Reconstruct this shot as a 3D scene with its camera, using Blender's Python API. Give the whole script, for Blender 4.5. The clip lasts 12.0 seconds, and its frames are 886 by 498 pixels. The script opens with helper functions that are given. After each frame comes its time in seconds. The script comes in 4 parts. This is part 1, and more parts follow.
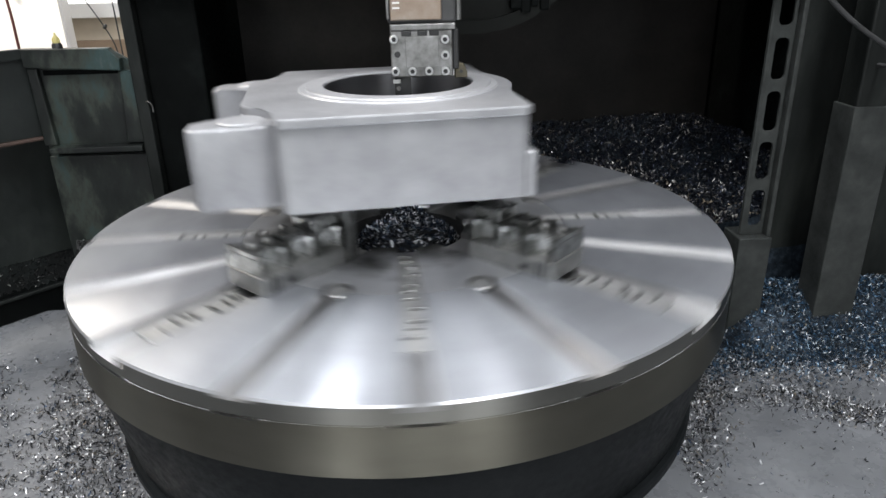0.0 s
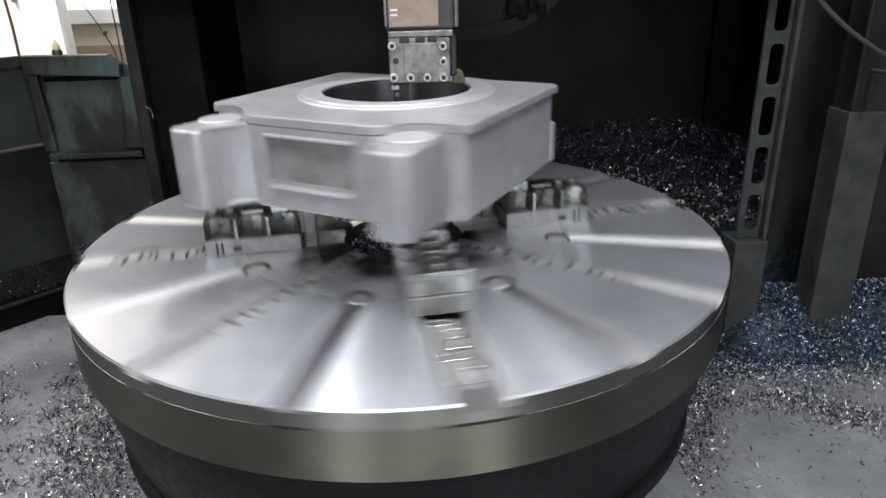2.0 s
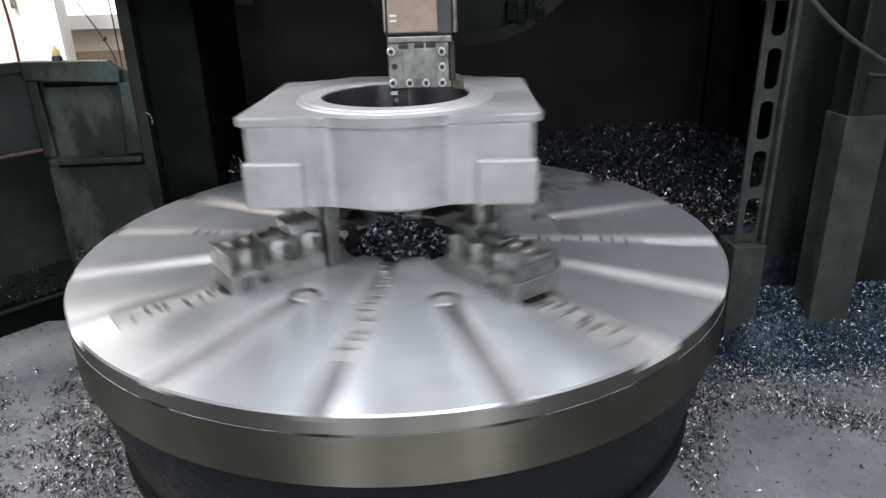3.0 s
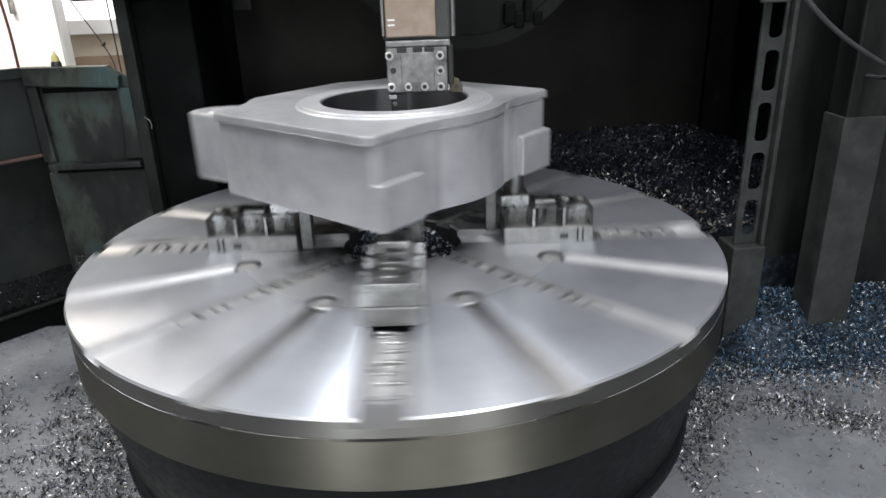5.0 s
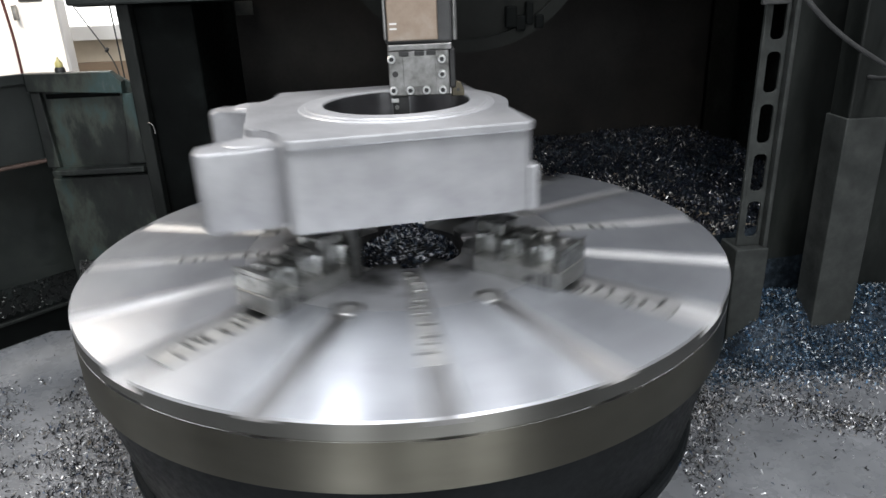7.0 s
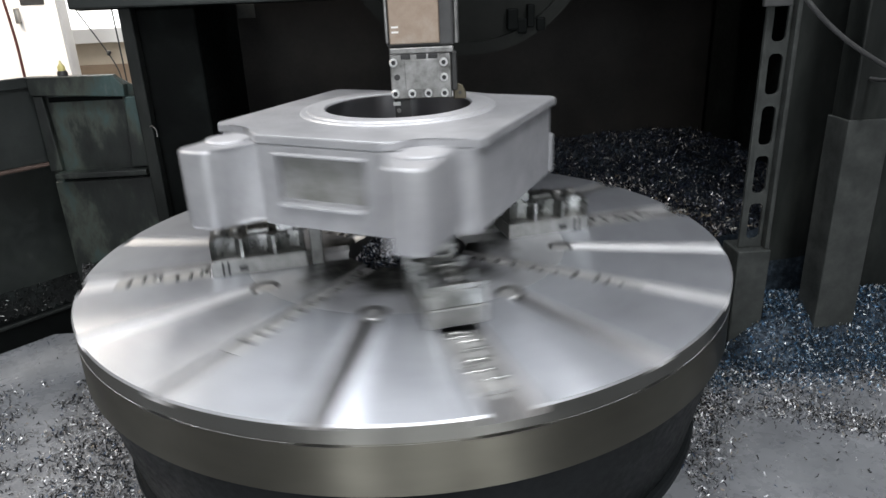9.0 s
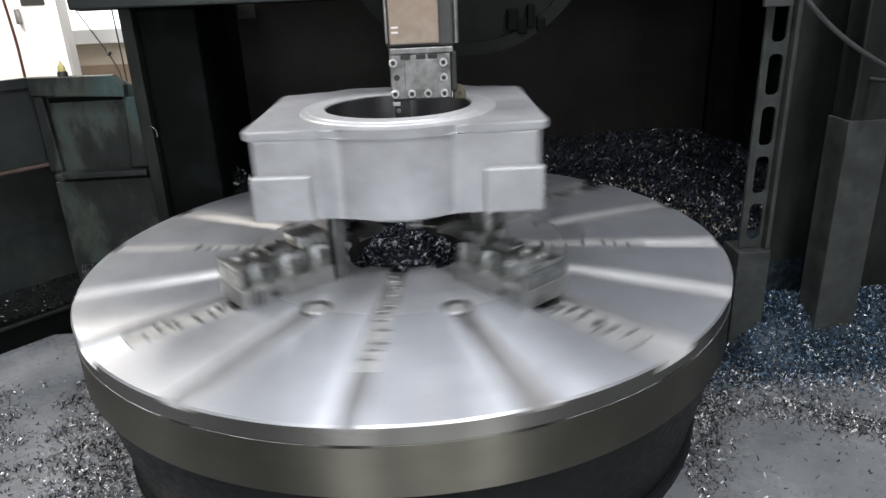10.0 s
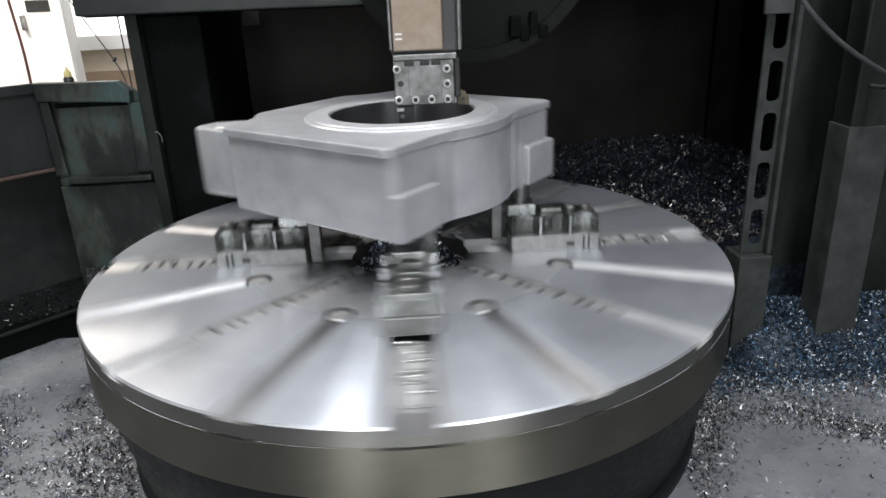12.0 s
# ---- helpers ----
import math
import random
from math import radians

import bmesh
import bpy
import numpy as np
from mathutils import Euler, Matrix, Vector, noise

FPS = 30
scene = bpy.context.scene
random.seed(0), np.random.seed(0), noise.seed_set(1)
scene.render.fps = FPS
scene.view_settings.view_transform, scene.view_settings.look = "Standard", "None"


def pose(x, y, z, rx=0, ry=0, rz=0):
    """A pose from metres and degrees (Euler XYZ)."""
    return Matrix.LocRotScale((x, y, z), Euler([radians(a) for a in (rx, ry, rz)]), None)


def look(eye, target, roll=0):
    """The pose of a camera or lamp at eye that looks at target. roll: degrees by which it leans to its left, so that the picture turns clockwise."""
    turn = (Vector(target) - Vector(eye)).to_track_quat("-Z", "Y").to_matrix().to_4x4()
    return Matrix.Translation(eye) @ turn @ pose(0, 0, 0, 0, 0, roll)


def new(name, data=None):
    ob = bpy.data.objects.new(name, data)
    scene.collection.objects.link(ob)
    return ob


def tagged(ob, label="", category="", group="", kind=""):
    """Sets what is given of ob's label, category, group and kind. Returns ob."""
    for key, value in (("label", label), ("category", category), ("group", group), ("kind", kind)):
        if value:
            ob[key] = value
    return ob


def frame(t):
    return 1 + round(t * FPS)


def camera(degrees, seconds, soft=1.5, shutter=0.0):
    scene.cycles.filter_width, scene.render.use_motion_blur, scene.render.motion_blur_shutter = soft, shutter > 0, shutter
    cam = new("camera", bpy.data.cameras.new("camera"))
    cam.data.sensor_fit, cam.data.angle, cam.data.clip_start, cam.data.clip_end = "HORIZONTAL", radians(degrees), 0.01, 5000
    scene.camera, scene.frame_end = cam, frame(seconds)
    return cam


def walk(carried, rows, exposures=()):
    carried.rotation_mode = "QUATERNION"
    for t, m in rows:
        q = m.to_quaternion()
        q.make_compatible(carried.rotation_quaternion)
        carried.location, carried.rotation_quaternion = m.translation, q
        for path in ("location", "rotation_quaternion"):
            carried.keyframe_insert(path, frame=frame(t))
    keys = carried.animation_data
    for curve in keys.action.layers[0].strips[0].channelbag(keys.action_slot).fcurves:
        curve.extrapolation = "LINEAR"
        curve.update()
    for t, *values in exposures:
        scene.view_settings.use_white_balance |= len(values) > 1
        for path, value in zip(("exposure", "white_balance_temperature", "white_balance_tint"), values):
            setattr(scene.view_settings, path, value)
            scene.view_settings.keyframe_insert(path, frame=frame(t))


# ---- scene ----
TOP = 0.42          # height of the table's top face over the floor plate
R_TABLE = 0.80
TURN_START = -89.0  # degrees at 0 s
TURN_RATE = 206.1   # degrees a second, counter-clockwise from above
CAST_TURN = 5.6     # the casting is clamped a little askew


def eye(x, y, z, down, turn, lean):
    return pose(x, y, z, 90 - down, 0, turn) @ pose(0, 0, 0, 0, 0, -lean)


cam = camera(65.04, 12.0, soft=1.5, shutter=0.6)
walk(cam, [
    (0.0, eye(0.0015, -1.7025, 1.0549, 22.556, -3.252, 1.351)),
    (0.5, eye(0.0026, -1.7054, 1.0590, 22.566, -3.308, 1.411)),
    (1.0, eye(0.0020, -1.7093, 1.0588, 22.432, -3.358, 1.408)),
    (1.5, eye(0.0013, -1.7095, 1.0609, 22.382, -3.399, 1.451)),
    (2.0, eye(0.0018, -1.7115, 1.0604, 22.216, -3.387, 1.413)),
    (2.5, eye(0.0018, -1.7138, 1.0615, 22.036, -3.440, 1.478)),
    (3.0, eye(0.0020, -1.7139, 1.0638, 21.909, -3.446, 1.530)),
    (5.0, eye(0.0028, -1.7159, 1.0672, 21.723, -3.468, 1.857)),
    (5.5, eye(0.0041, -1.7166, 1.0696, 21.746, -3.382, 1.939)),
    (6.0, eye(0.0025, -1.7196, 1.0672, 21.572, -3.344, 2.032)),
    (6.5, eye(0.0020, -1.7188, 1.0678, 21.514, -3.325, 2.080)),
    (7.0, eye(0.0026, -1.7187, 1.0663, 21.410, -3.237, 2.214)),
    (9.0, eye(0.0010, -1.7188, 1.0704, 21.308, -3.118, 2.369)),
    (9.5, eye(0.0039, -1.7173, 1.0697, 21.275, -3.021, 2.388)),
    (10.0, eye(0.0036, -1.7174, 1.0692, 21.250, -3.051, 2.375)),
    (10.5, eye(0.0020, -1.7198, 1.0720, 21.209, -3.026, 2.380)),
    (11.0, eye(0.0013, -1.7256, 1.0726, 21.030, -2.970, 2.358)),
    (11.5, eye(-0.0005, -1.7270, 1.0735, 20.925, -2.980, 2.348)),
    (12.0, eye(-0.0012, -1.7287, 1.0704, 20.754, -2.948, 2.319)),
])
scene.view_settings.exposure = 0.0

# ---- light ----
world = bpy.data.worlds.new("hall_air")
scene.world = world
world.use_nodes = True
world.node_tree.nodes["Background"].inputs["Color"].default_value = (0.8, 0.9, 1.0, 1)
world.node_tree.nodes["Background"].inputs["Strength"].default_value = 0.05


def area_lamp(name, at, to, sx, sy, watts, colour=(0.91, 0.94, 1.0)):
    data = bpy.data.lights.new(name, "AREA")
    data.shape, data.size, data.size_y, data.energy, data.color = "RECTANGLE", sx, sy, watts, colour
    ob = new(name, data)
    ob.matrix_world = look(at, to)
    return ob


LAMPS = [(-3.8, 1.0, 4.55, 98), (-0.9, 1.0, 4.55, 82), (1.05, 1.0, 4.55, 14), (2.1, 1.0, 4.55, 44), (-1.3, -2.2, 4.55, 105), (1.3, -2.2, 4.55, 118), (-1.0, -4.3, 4.55, 45), (1.2, -4.3, 4.55, 55)]
# Windows invented behind the camera, to light the casting from the front.
ADDED_WINDOWS = [-1.9, 0.2, 2.2]
for lx, ly, lz, watts in LAMPS:
    area_lamp("lamp_light", (lx, ly, lz - 0.06), (lx, ly, 0), 0.34, 1.8, watts)
for wx in ADDED_WINDOWS:
    area_lamp("window_light", (wx, -5.90, 1.9), (wx, 0, 1.6), 1.1, 2.0, 26, (0.88, 0.95, 1.0))
# Added lamp with no fixture; it brightens the cabinet beyond the guard.
area_lamp("cabinet_fill_light", (-2.2, 0.95, 2.6), (-1.95, 2.6, 1.0), 0.8, 0.5, 92, (1, 0.88, 0.74))

# ---- materials ----


def material(name):
    m = bpy.data.materials.new(name)
    m.use_nodes = True
    n = m.node_tree.nodes
    return m, n, m.node_tree.links, n["Principled BSDF"]


def ramp(n, stops):
    r = n.new("ShaderNodeValToRGB")
    e = r.color_ramp.elements
    while len(e) < len(stops):
        e.new(0.5)
    for s, (p, c) in zip(e, stops):
        s.position, s.color = p, (*c, 1)
    return r


def surface(name, stops, metal=0.0, rough=(0.4, 0.6), scale=4.0, fine=60.0, bump=0.15, detail=6.0, stretch=(1, 1, 1), spec=0.5, slant=0.0):
    """Colour from a broad noise, roughness and relief from a fine one."""
    m, n, k, b = material(name)
    co = n.new("ShaderNodeTexCoord")
    mp = n.new("ShaderNodeMapping")
    mp.inputs["Scale"].default_value, mp.inputs["Rotation"].default_value = stretch, (0, radians(slant), 0)
    k.new(co.outputs["Object"], mp.inputs["Vector"])
    broad, small = n.new("ShaderNodeTexNoise"), n.new("ShaderNodeTexNoise")
    for tex, s, d in ((broad, scale, detail), (small, fine, 4.0)):
        tex.inputs["Scale"].default_value, tex.inputs["Detail"].default_value = s, d
        tex.inputs["Roughness"].default_value = 0.65
        k.new(mp.outputs["Vector"], tex.inputs["Vector"])
    r = ramp(n, stops)
    k.new(broad.outputs["Fac"], r.inputs["Fac"])
    k.new(r.outputs["Color"], b.inputs["Base Color"])
    mr = n.new("ShaderNodeMapRange")
    mr.inputs["From Min"].default_value, mr.inputs["From Max"].default_value = 0.3, 0.7
    mr.inputs["To Min"].default_value, mr.inputs["To Max"].default_value = rough
    k.new(small.outputs["Fac"], mr.inputs["Value"])
    k.new(mr.outputs["Result"], b.inputs["Roughness"])
    if bump:
        bp = n.new("ShaderNodeBump")
        bp.inputs["Strength"].default_value, bp.inputs["Distance"].default_value = bump, 0.002
        k.new(small.outputs["Fac"], bp.inputs["Height"])
        k.new(bp.outputs["Normal"], b.inputs["Normal"])
    b.inputs["Metallic"].default_value = metal
    b.inputs["Specular IOR Level"].default_value = spec
    return m


def turned(name, stops, rough, aniso, scale=3.0, film=0.5, lay=0.25):
    """Steel turned on a lathe: fine rings about z, which stretch the highlights."""
    m = surface(name, stops, metal=1.0, rough=rough, scale=scale, fine=90.0, bump=0.0)
    n, k = m.node_tree.nodes, m.node_tree.links
    b = n["Principled BSDF"]
    tg = n.new("ShaderNodeTangent")
    tg.direction_type, tg.axis = "RADIAL", "Z"
    k.new(tg.outputs["Tangent"], b.inputs["Tangent"])
    b.inputs["Anisotropic"].default_value = aniso
    b.inputs["Anisotropic Rotation"].default_value = lay
    mid = n.new("ShaderNodeValue")
    mid.outputs[0].default_value = (rough[0] + rough[1]) / 2
    k.new(mid.outputs[0], b.inputs["Roughness"])
    # a second, matt lobe: the dull film between the rings
    dull = n.new("ShaderNodeBsdfPrincipled")
    dull.inputs["Metallic"].default_value, dull.inputs["Roughness"].default_value = 0.9, 0.49
    k.new(b.inputs["Base Color"].links[0].from_socket, dull.inputs["Base Color"])
    mix = n.new("ShaderNodeMixShader")
    mix.inputs["Fac"].default_value = film
    k.new(b.outputs["BSDF"], mix.inputs[1])
    k.new(dull.outputs["BSDF"], mix.inputs[2])
    k.new(mix.outputs["Shader"], n["Material Output"].inputs["Surface"])
    return m


M_TABLE = turned("turned_table_steel", [(0.3, (0.59, 0.61, 0.65)), (0.5, (0.72, 0.745, 0.79)), (0.7, (0.82, 0.85, 0.90))], (0.22, 0.23), 0.97, film=0.52)


def oily(name, clean, oil_shade, r0, r1):
    """Turned steel under uneven oil and painted shade from the casting; both thin out from radius r0 to r1."""
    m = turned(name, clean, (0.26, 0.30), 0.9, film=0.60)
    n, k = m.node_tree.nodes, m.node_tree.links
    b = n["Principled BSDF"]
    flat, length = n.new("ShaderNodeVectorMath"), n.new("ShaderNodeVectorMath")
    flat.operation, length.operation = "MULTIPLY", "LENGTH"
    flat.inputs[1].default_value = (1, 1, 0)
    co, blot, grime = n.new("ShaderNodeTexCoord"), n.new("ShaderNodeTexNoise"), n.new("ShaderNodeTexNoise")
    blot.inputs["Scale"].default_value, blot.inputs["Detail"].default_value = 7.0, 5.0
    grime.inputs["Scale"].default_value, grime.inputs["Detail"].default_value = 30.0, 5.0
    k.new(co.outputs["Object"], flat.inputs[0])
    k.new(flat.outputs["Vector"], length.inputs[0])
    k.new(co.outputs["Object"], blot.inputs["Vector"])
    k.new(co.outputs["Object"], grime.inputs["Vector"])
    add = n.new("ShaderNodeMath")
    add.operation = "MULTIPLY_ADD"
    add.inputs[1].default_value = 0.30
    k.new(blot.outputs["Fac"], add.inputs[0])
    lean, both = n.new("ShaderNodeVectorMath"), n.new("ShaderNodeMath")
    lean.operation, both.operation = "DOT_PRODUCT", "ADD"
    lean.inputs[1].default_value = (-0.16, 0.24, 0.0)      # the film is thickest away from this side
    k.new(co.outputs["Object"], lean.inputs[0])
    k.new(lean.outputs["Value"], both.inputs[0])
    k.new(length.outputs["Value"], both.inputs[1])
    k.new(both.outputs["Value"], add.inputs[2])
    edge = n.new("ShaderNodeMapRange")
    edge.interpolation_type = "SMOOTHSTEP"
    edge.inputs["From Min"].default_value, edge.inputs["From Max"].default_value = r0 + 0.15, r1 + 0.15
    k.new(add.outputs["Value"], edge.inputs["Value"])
    oil_shade_ramp = ramp(n, oil_shade)
    k.new(grime.outputs["Fac"], oil_shade_ramp.inputs["Fac"])
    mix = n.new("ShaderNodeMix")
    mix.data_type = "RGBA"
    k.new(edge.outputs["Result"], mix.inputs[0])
    k.new(oil_shade_ramp.outputs["Color"], mix.inputs[6])
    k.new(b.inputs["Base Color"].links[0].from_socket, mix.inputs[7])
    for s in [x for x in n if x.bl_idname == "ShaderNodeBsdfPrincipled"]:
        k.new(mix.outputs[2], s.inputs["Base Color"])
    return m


# Real oil smears, darkened further for the shade under the casting.
M_OILY_SHADE = oily("oily_shaded_table_steel", [(0.3, (0.60, 0.61, 0.63)), (0.7, (0.78, 0.79, 0.81))], [(0.3, (0.03, 0.031, 0.027)), (0.5, (0.08, 0.083, 0.075)), (0.7, (0.18, 0.182, 0.17))], 0.15, 0.27)
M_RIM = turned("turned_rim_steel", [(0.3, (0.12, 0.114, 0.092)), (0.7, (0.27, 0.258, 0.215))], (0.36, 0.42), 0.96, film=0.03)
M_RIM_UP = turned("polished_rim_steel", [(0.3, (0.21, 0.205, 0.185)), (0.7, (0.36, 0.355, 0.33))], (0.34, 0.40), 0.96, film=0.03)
M_SLOT = turned("milled_slot_steel", [(0.3, (0.50, 0.50, 0.50)), (0.7, (0.64, 0.64, 0.64))], (0.36, 0.46), 0.92, film=0.12, lay=0.0)
M_CAST = surface("primed_casting", [(0.3, (0.30, 0.30, 0.31)), (0.5, (0.37, 0.37, 0.38)), (0.7, (0.44, 0.44, 0.45))], metal=0.38, rough=(0.36, 0.46), scale=9, fine=140, bump=0.12, detail=9.0)
# Stains, over a tone lowered for the shade inside the recess.
M_PANEL = surface("stained_shaded_casting", [(0.32, (0.14, 0.14, 0.125)), (0.5, (0.23, 0.23, 0.22)), (0.68, (0.31, 0.31, 0.31))], metal=0.1, rough=(0.4, 0.6), scale=14, fine=140, bump=0.15, detail=9.0)
M_RING = surface("faced_ring", [(0.3, (0.42, 0.42, 0.43)), (0.7, (0.50, 0.50, 0.51))], metal=0.35, rough=(0.36, 0.48), scale=12, fine=120, bump=0.04)
M_BORE = turned("bored_steel", [(0.3, (0.26, 0.26, 0.27)), (0.7, (0.38, 0.38, 0.39))], (0.22, 0.34), 0.6, film=0.15)
M_JAW = surface("worn_jaw_steel", [(0.3, (0.13, 0.133, 0.125)), (0.5, (0.30, 0.305, 0.295)), (0.7, (0.58, 0.58, 0.57))], metal=1.0, rough=(0.22, 0.42), scale=14, bump=0.2)
M_RACK = surface("oily_rack_steel", [(0.3, (0.34, 0.34, 0.335)), (0.7, (0.56, 0.56, 0.55))], metal=0.9, rough=(0.42, 0.6), scale=30, bump=0.1)
M_RACK_BED = surface("rack_bed_steel", [(0.3, (0.11, 0.112, 0.108)), (0.7, (0.23, 0.232, 0.225))], metal=0.9, rough=(0.3, 0.5), scale=30, bump=0.1)
M_SLOT_DK = surface("dull_jaw_steel", [(0.3, (0.17, 0.17, 0.165)), (0.7, (0.33, 0.33, 0.32))], metal=0.9, rough=(0.4, 0.6), scale=30, bump=0.1)
M_DARK = surface("oily_dark_steel", [(0.3, (0.02, 0.02, 0.02)), (0.7, (0.05, 0.05, 0.05))], metal=0.4, rough=(0.3, 0.6), scale=9)
M_BASE = surface("base_paint", [(0.3, (0.006, 0.007, 0.0075)), (0.7, (0.014, 0.016, 0.017))], rough=(0.35, 0.55), scale=5, fine=50, spec=0.12)
M_HOLDER = surface("tool_holder_steel", [(0.32, (0.07, 0.068, 0.064)), (0.46, (0.20, 0.198, 0.192)), (0.68, (0.36, 0.358, 0.352))], metal=0.85, rough=(0.3, 0.5), scale=16, bump=0.15, detail=9.0)
M_BRIGHT = surface("bright_screw_steel", [(0.3, (0.55, 0.55, 0.55)), (0.7, (0.75, 0.75, 0.75))], metal=0.9, rough=(0.25, 0.4), scale=60, bump=0.0)
M_RAM = surface("ground_ram_steel", [(0.3, (0.20, 0.145, 0.105)), (0.5, (0.29, 0.225, 0.175)), (0.72, (0.40, 0.35, 0.30))], metal=0.5, rough=(0.3, 0.45), scale=7, bump=0.05)
M_FENCE = surface("green_guard_paint", [(0.40, (0.002, 0.003, 0.0027)), (0.48, (0.007, 0.010, 0.008)), (0.54, (0.030, 0.036, 0.028)), (0.62, (0.026, 0.052, 0.050)), (0.70, (0.08, 0.088, 0.078))], rough=(0.35, 0.6), stretch=(1.0, 1.0, 0.4), slant=-38.0, scale=7, fine=40, bump=0.25, detail=10.0)
# A darker green for the angled guard and the crossrail's lip.
M_FENCE_DK = surface("darker_guard_paint", [(0.3, (0.005, 0.007, 0.006)), (0.5, (0.011, 0.014, 0.013)), (0.7, (0.022, 0.026, 0.023))], rough=(0.35, 0.6), scale=4, fine=40, bump=0.2)
M_RUST = surface("rusty_steel", [(0.3, (0.03, 0.018, 0.013)), (0.7, (0.075, 0.045, 0.034))], rough=(0.6, 0.8), scale=20, bump=0.3)
# Grey taken near black to hold the shade on the right-hand posts.
M_POST = surface("grey_machine_paint", [(0.34, (0.0045, 0.0055, 0.005)), (0.5, (0.0105, 0.012, 0.011)), (0.66, (0.021, 0.0235, 0.021))], rough=(0.4, 0.6), scale=10, spec=0.22, stretch=(1, 1, 0.3), detail=9.0)
# Near-black: shade behind the table and in gaps is put into this colour.
M_BLACK = surface("shade_black_paint", [(0.3, (0.0015, 0.0018, 0.0018)), (0.55, (0.003, 0.0037, 0.0035)), (0.7, (0.007, 0.009, 0.0085))], rough=(0.5, 0.75), scale=9, spec=0.06)
# Brown back panel, its colour lowered for the shade under the crossrail.
M_BACK = surface("brown_shaded_paint", [(0.3, (0.005, 0.0045, 0.004)), (0.5, (0.011, 0.0098, 0.0086)), (0.7, (0.019, 0.0165, 0.014))], rough=(0.5, 0.7), scale=3, spec=0.22)
M_LIGHT_PATCH = surface("light_patch_paint", [(0.3, (0.004, 0.0045, 0.004)), (0.7, (0.009, 0.010, 0.0085))], rough=(0.5, 0.7), scale=4, spec=0.12)
M_PLATE_DK = surface("dull_bracket_steel", [(0.3, (0.03, 0.03, 0.03)), (0.7, (0.06, 0.06, 0.06))], rough=(0.4, 0.6), scale=12)
M_STRUT = surface("grey_strut_paint", [(0.34, (0.024, 0.026, 0.0245)), (0.5, (0.034, 0.037, 0.035)), (0.66, (0.048, 0.051, 0.048))], rough=(0.35, 0.6), scale=14, spec=0.25, bump=0.25, detail=9.0)
M_PLATE = surface("grey_floor_paint", [(0.25, (0.09, 0.094, 0.10)), (0.5, (0.155, 0.16, 0.168)), (0.75, (0.215, 0.22, 0.228))], rough=(0.18, 0.40), scale=3.5, fine=22, bump=0.12)
stain = M_PLATE.node_tree
blot, worn, tint = stain.nodes.new("ShaderNodeTexNoise"), stain.nodes.new("ShaderNodeMapRange"), stain.nodes.new("ShaderNodeMix")
blot.inputs["Scale"].default_value, blot.inputs["Detail"].default_value, blot.inputs["Distortion"].default_value = 2.3, 8.0, 0.6
worn.inputs["From Min"].default_value, worn.inputs["From Max"].default_value, worn.inputs["To Max"].default_value = 0.47, 0.62, 0.25
tint.data_type = "RGBA"
tint.inputs[7].default_value = (0.030, 0.032, 0.033, 1)
stain.links.new([n for n in stain.nodes if n.bl_idname == "ShaderNodeTexCoord"][0].outputs["Object"], blot.inputs["Vector"])
stain.links.new(blot.outputs["Fac"], worn.inputs["Value"])
stain.links.new(worn.outputs["Result"], tint.inputs[0])
stain.links.new(stain.nodes["Principled BSDF"].inputs["Base Color"].links[0].from_socket, tint.inputs[6])
stain.links.new(tint.outputs[2], stain.nodes["Principled BSDF"].inputs["Base Color"])
M_WHITE = surface("white_cabinet_paint", [(0.3, (0.72, 0.70, 0.67)), (0.7, (0.82, 0.80, 0.77))], rough=(0.4, 0.6), scale=2, bump=0.03)
M_BEIGE = surface("beige_board", [(0.3, (0.55, 0.47, 0.36)), (0.7, (0.70, 0.62, 0.5))], rough=(0.5, 0.7), scale=3, bump=0.05)
M_BROWN = surface("brown_board", [(0.3, (0.22, 0.15, 0.10)), (0.7, (0.34, 0.25, 0.17))], rough=(0.5, 0.7), scale=3, bump=0.05)
# Strong blotches added so the table rim mirrors light and dark patches.
M_CONCRETE = surface("hall_concrete", [(0.36, (0.02, 0.02, 0.019)), (0.47, (0.06, 0.06, 0.057)), (0.53, (0.11, 0.11, 0.105)), (0.62, (0.26, 0.255, 0.24))], rough=(0.5, 0.8), scale=2.6, detail=3.0, bump=0.2)
M_HALL = surface("hall_paint", [(0.3, (0.14, 0.145, 0.145)), (0.7, (0.20, 0.205, 0.205))], rough=(0.6, 0.8), scale=1, bump=0.05)
M_RUBBER = surface("grey_cable_sheath", [(0.3, (0.025, 0.025, 0.025)), (0.7, (0.05, 0.05, 0.05))], rough=(0.4, 0.6), scale=20, bump=0.05)
M_RED = surface("dark_red_sheath", [(0.3, (0.10, 0.03, 0.025)), (0.7, (0.16, 0.05, 0.04))], rough=(0.4, 0.6), scale=20, bump=0.05)
M_YELLOW = surface("yellow_plastic", [(0.3, (0.42, 0.36, 0.12)), (0.7, (0.55, 0.48, 0.20))], rough=(0.3, 0.5), scale=20, bump=0.0)
M_BRASS = surface("worn_bronze", [(0.3, (0.07, 0.062, 0.045)), (0.7, (0.16, 0.14, 0.10))], metal=0.8, rough=(0.35, 0.6), scale=30)


def glowing(name, colour, strength):
    m, n, k, b = material(name)
    b.inputs["Base Color"].default_value = (0.8, 0.8, 0.8, 1)
    b.inputs["Emission Color"].default_value = (*colour, 1)
    b.inputs["Emission Strength"].default_value = strength
    return m


M_TUBE = glowing("lamp_diffuser", (1, 0.97, 0.93), 6.0)
M_WINDOW = glowing("bright_window_pane", (1, 0.99, 0.97), 1.6)


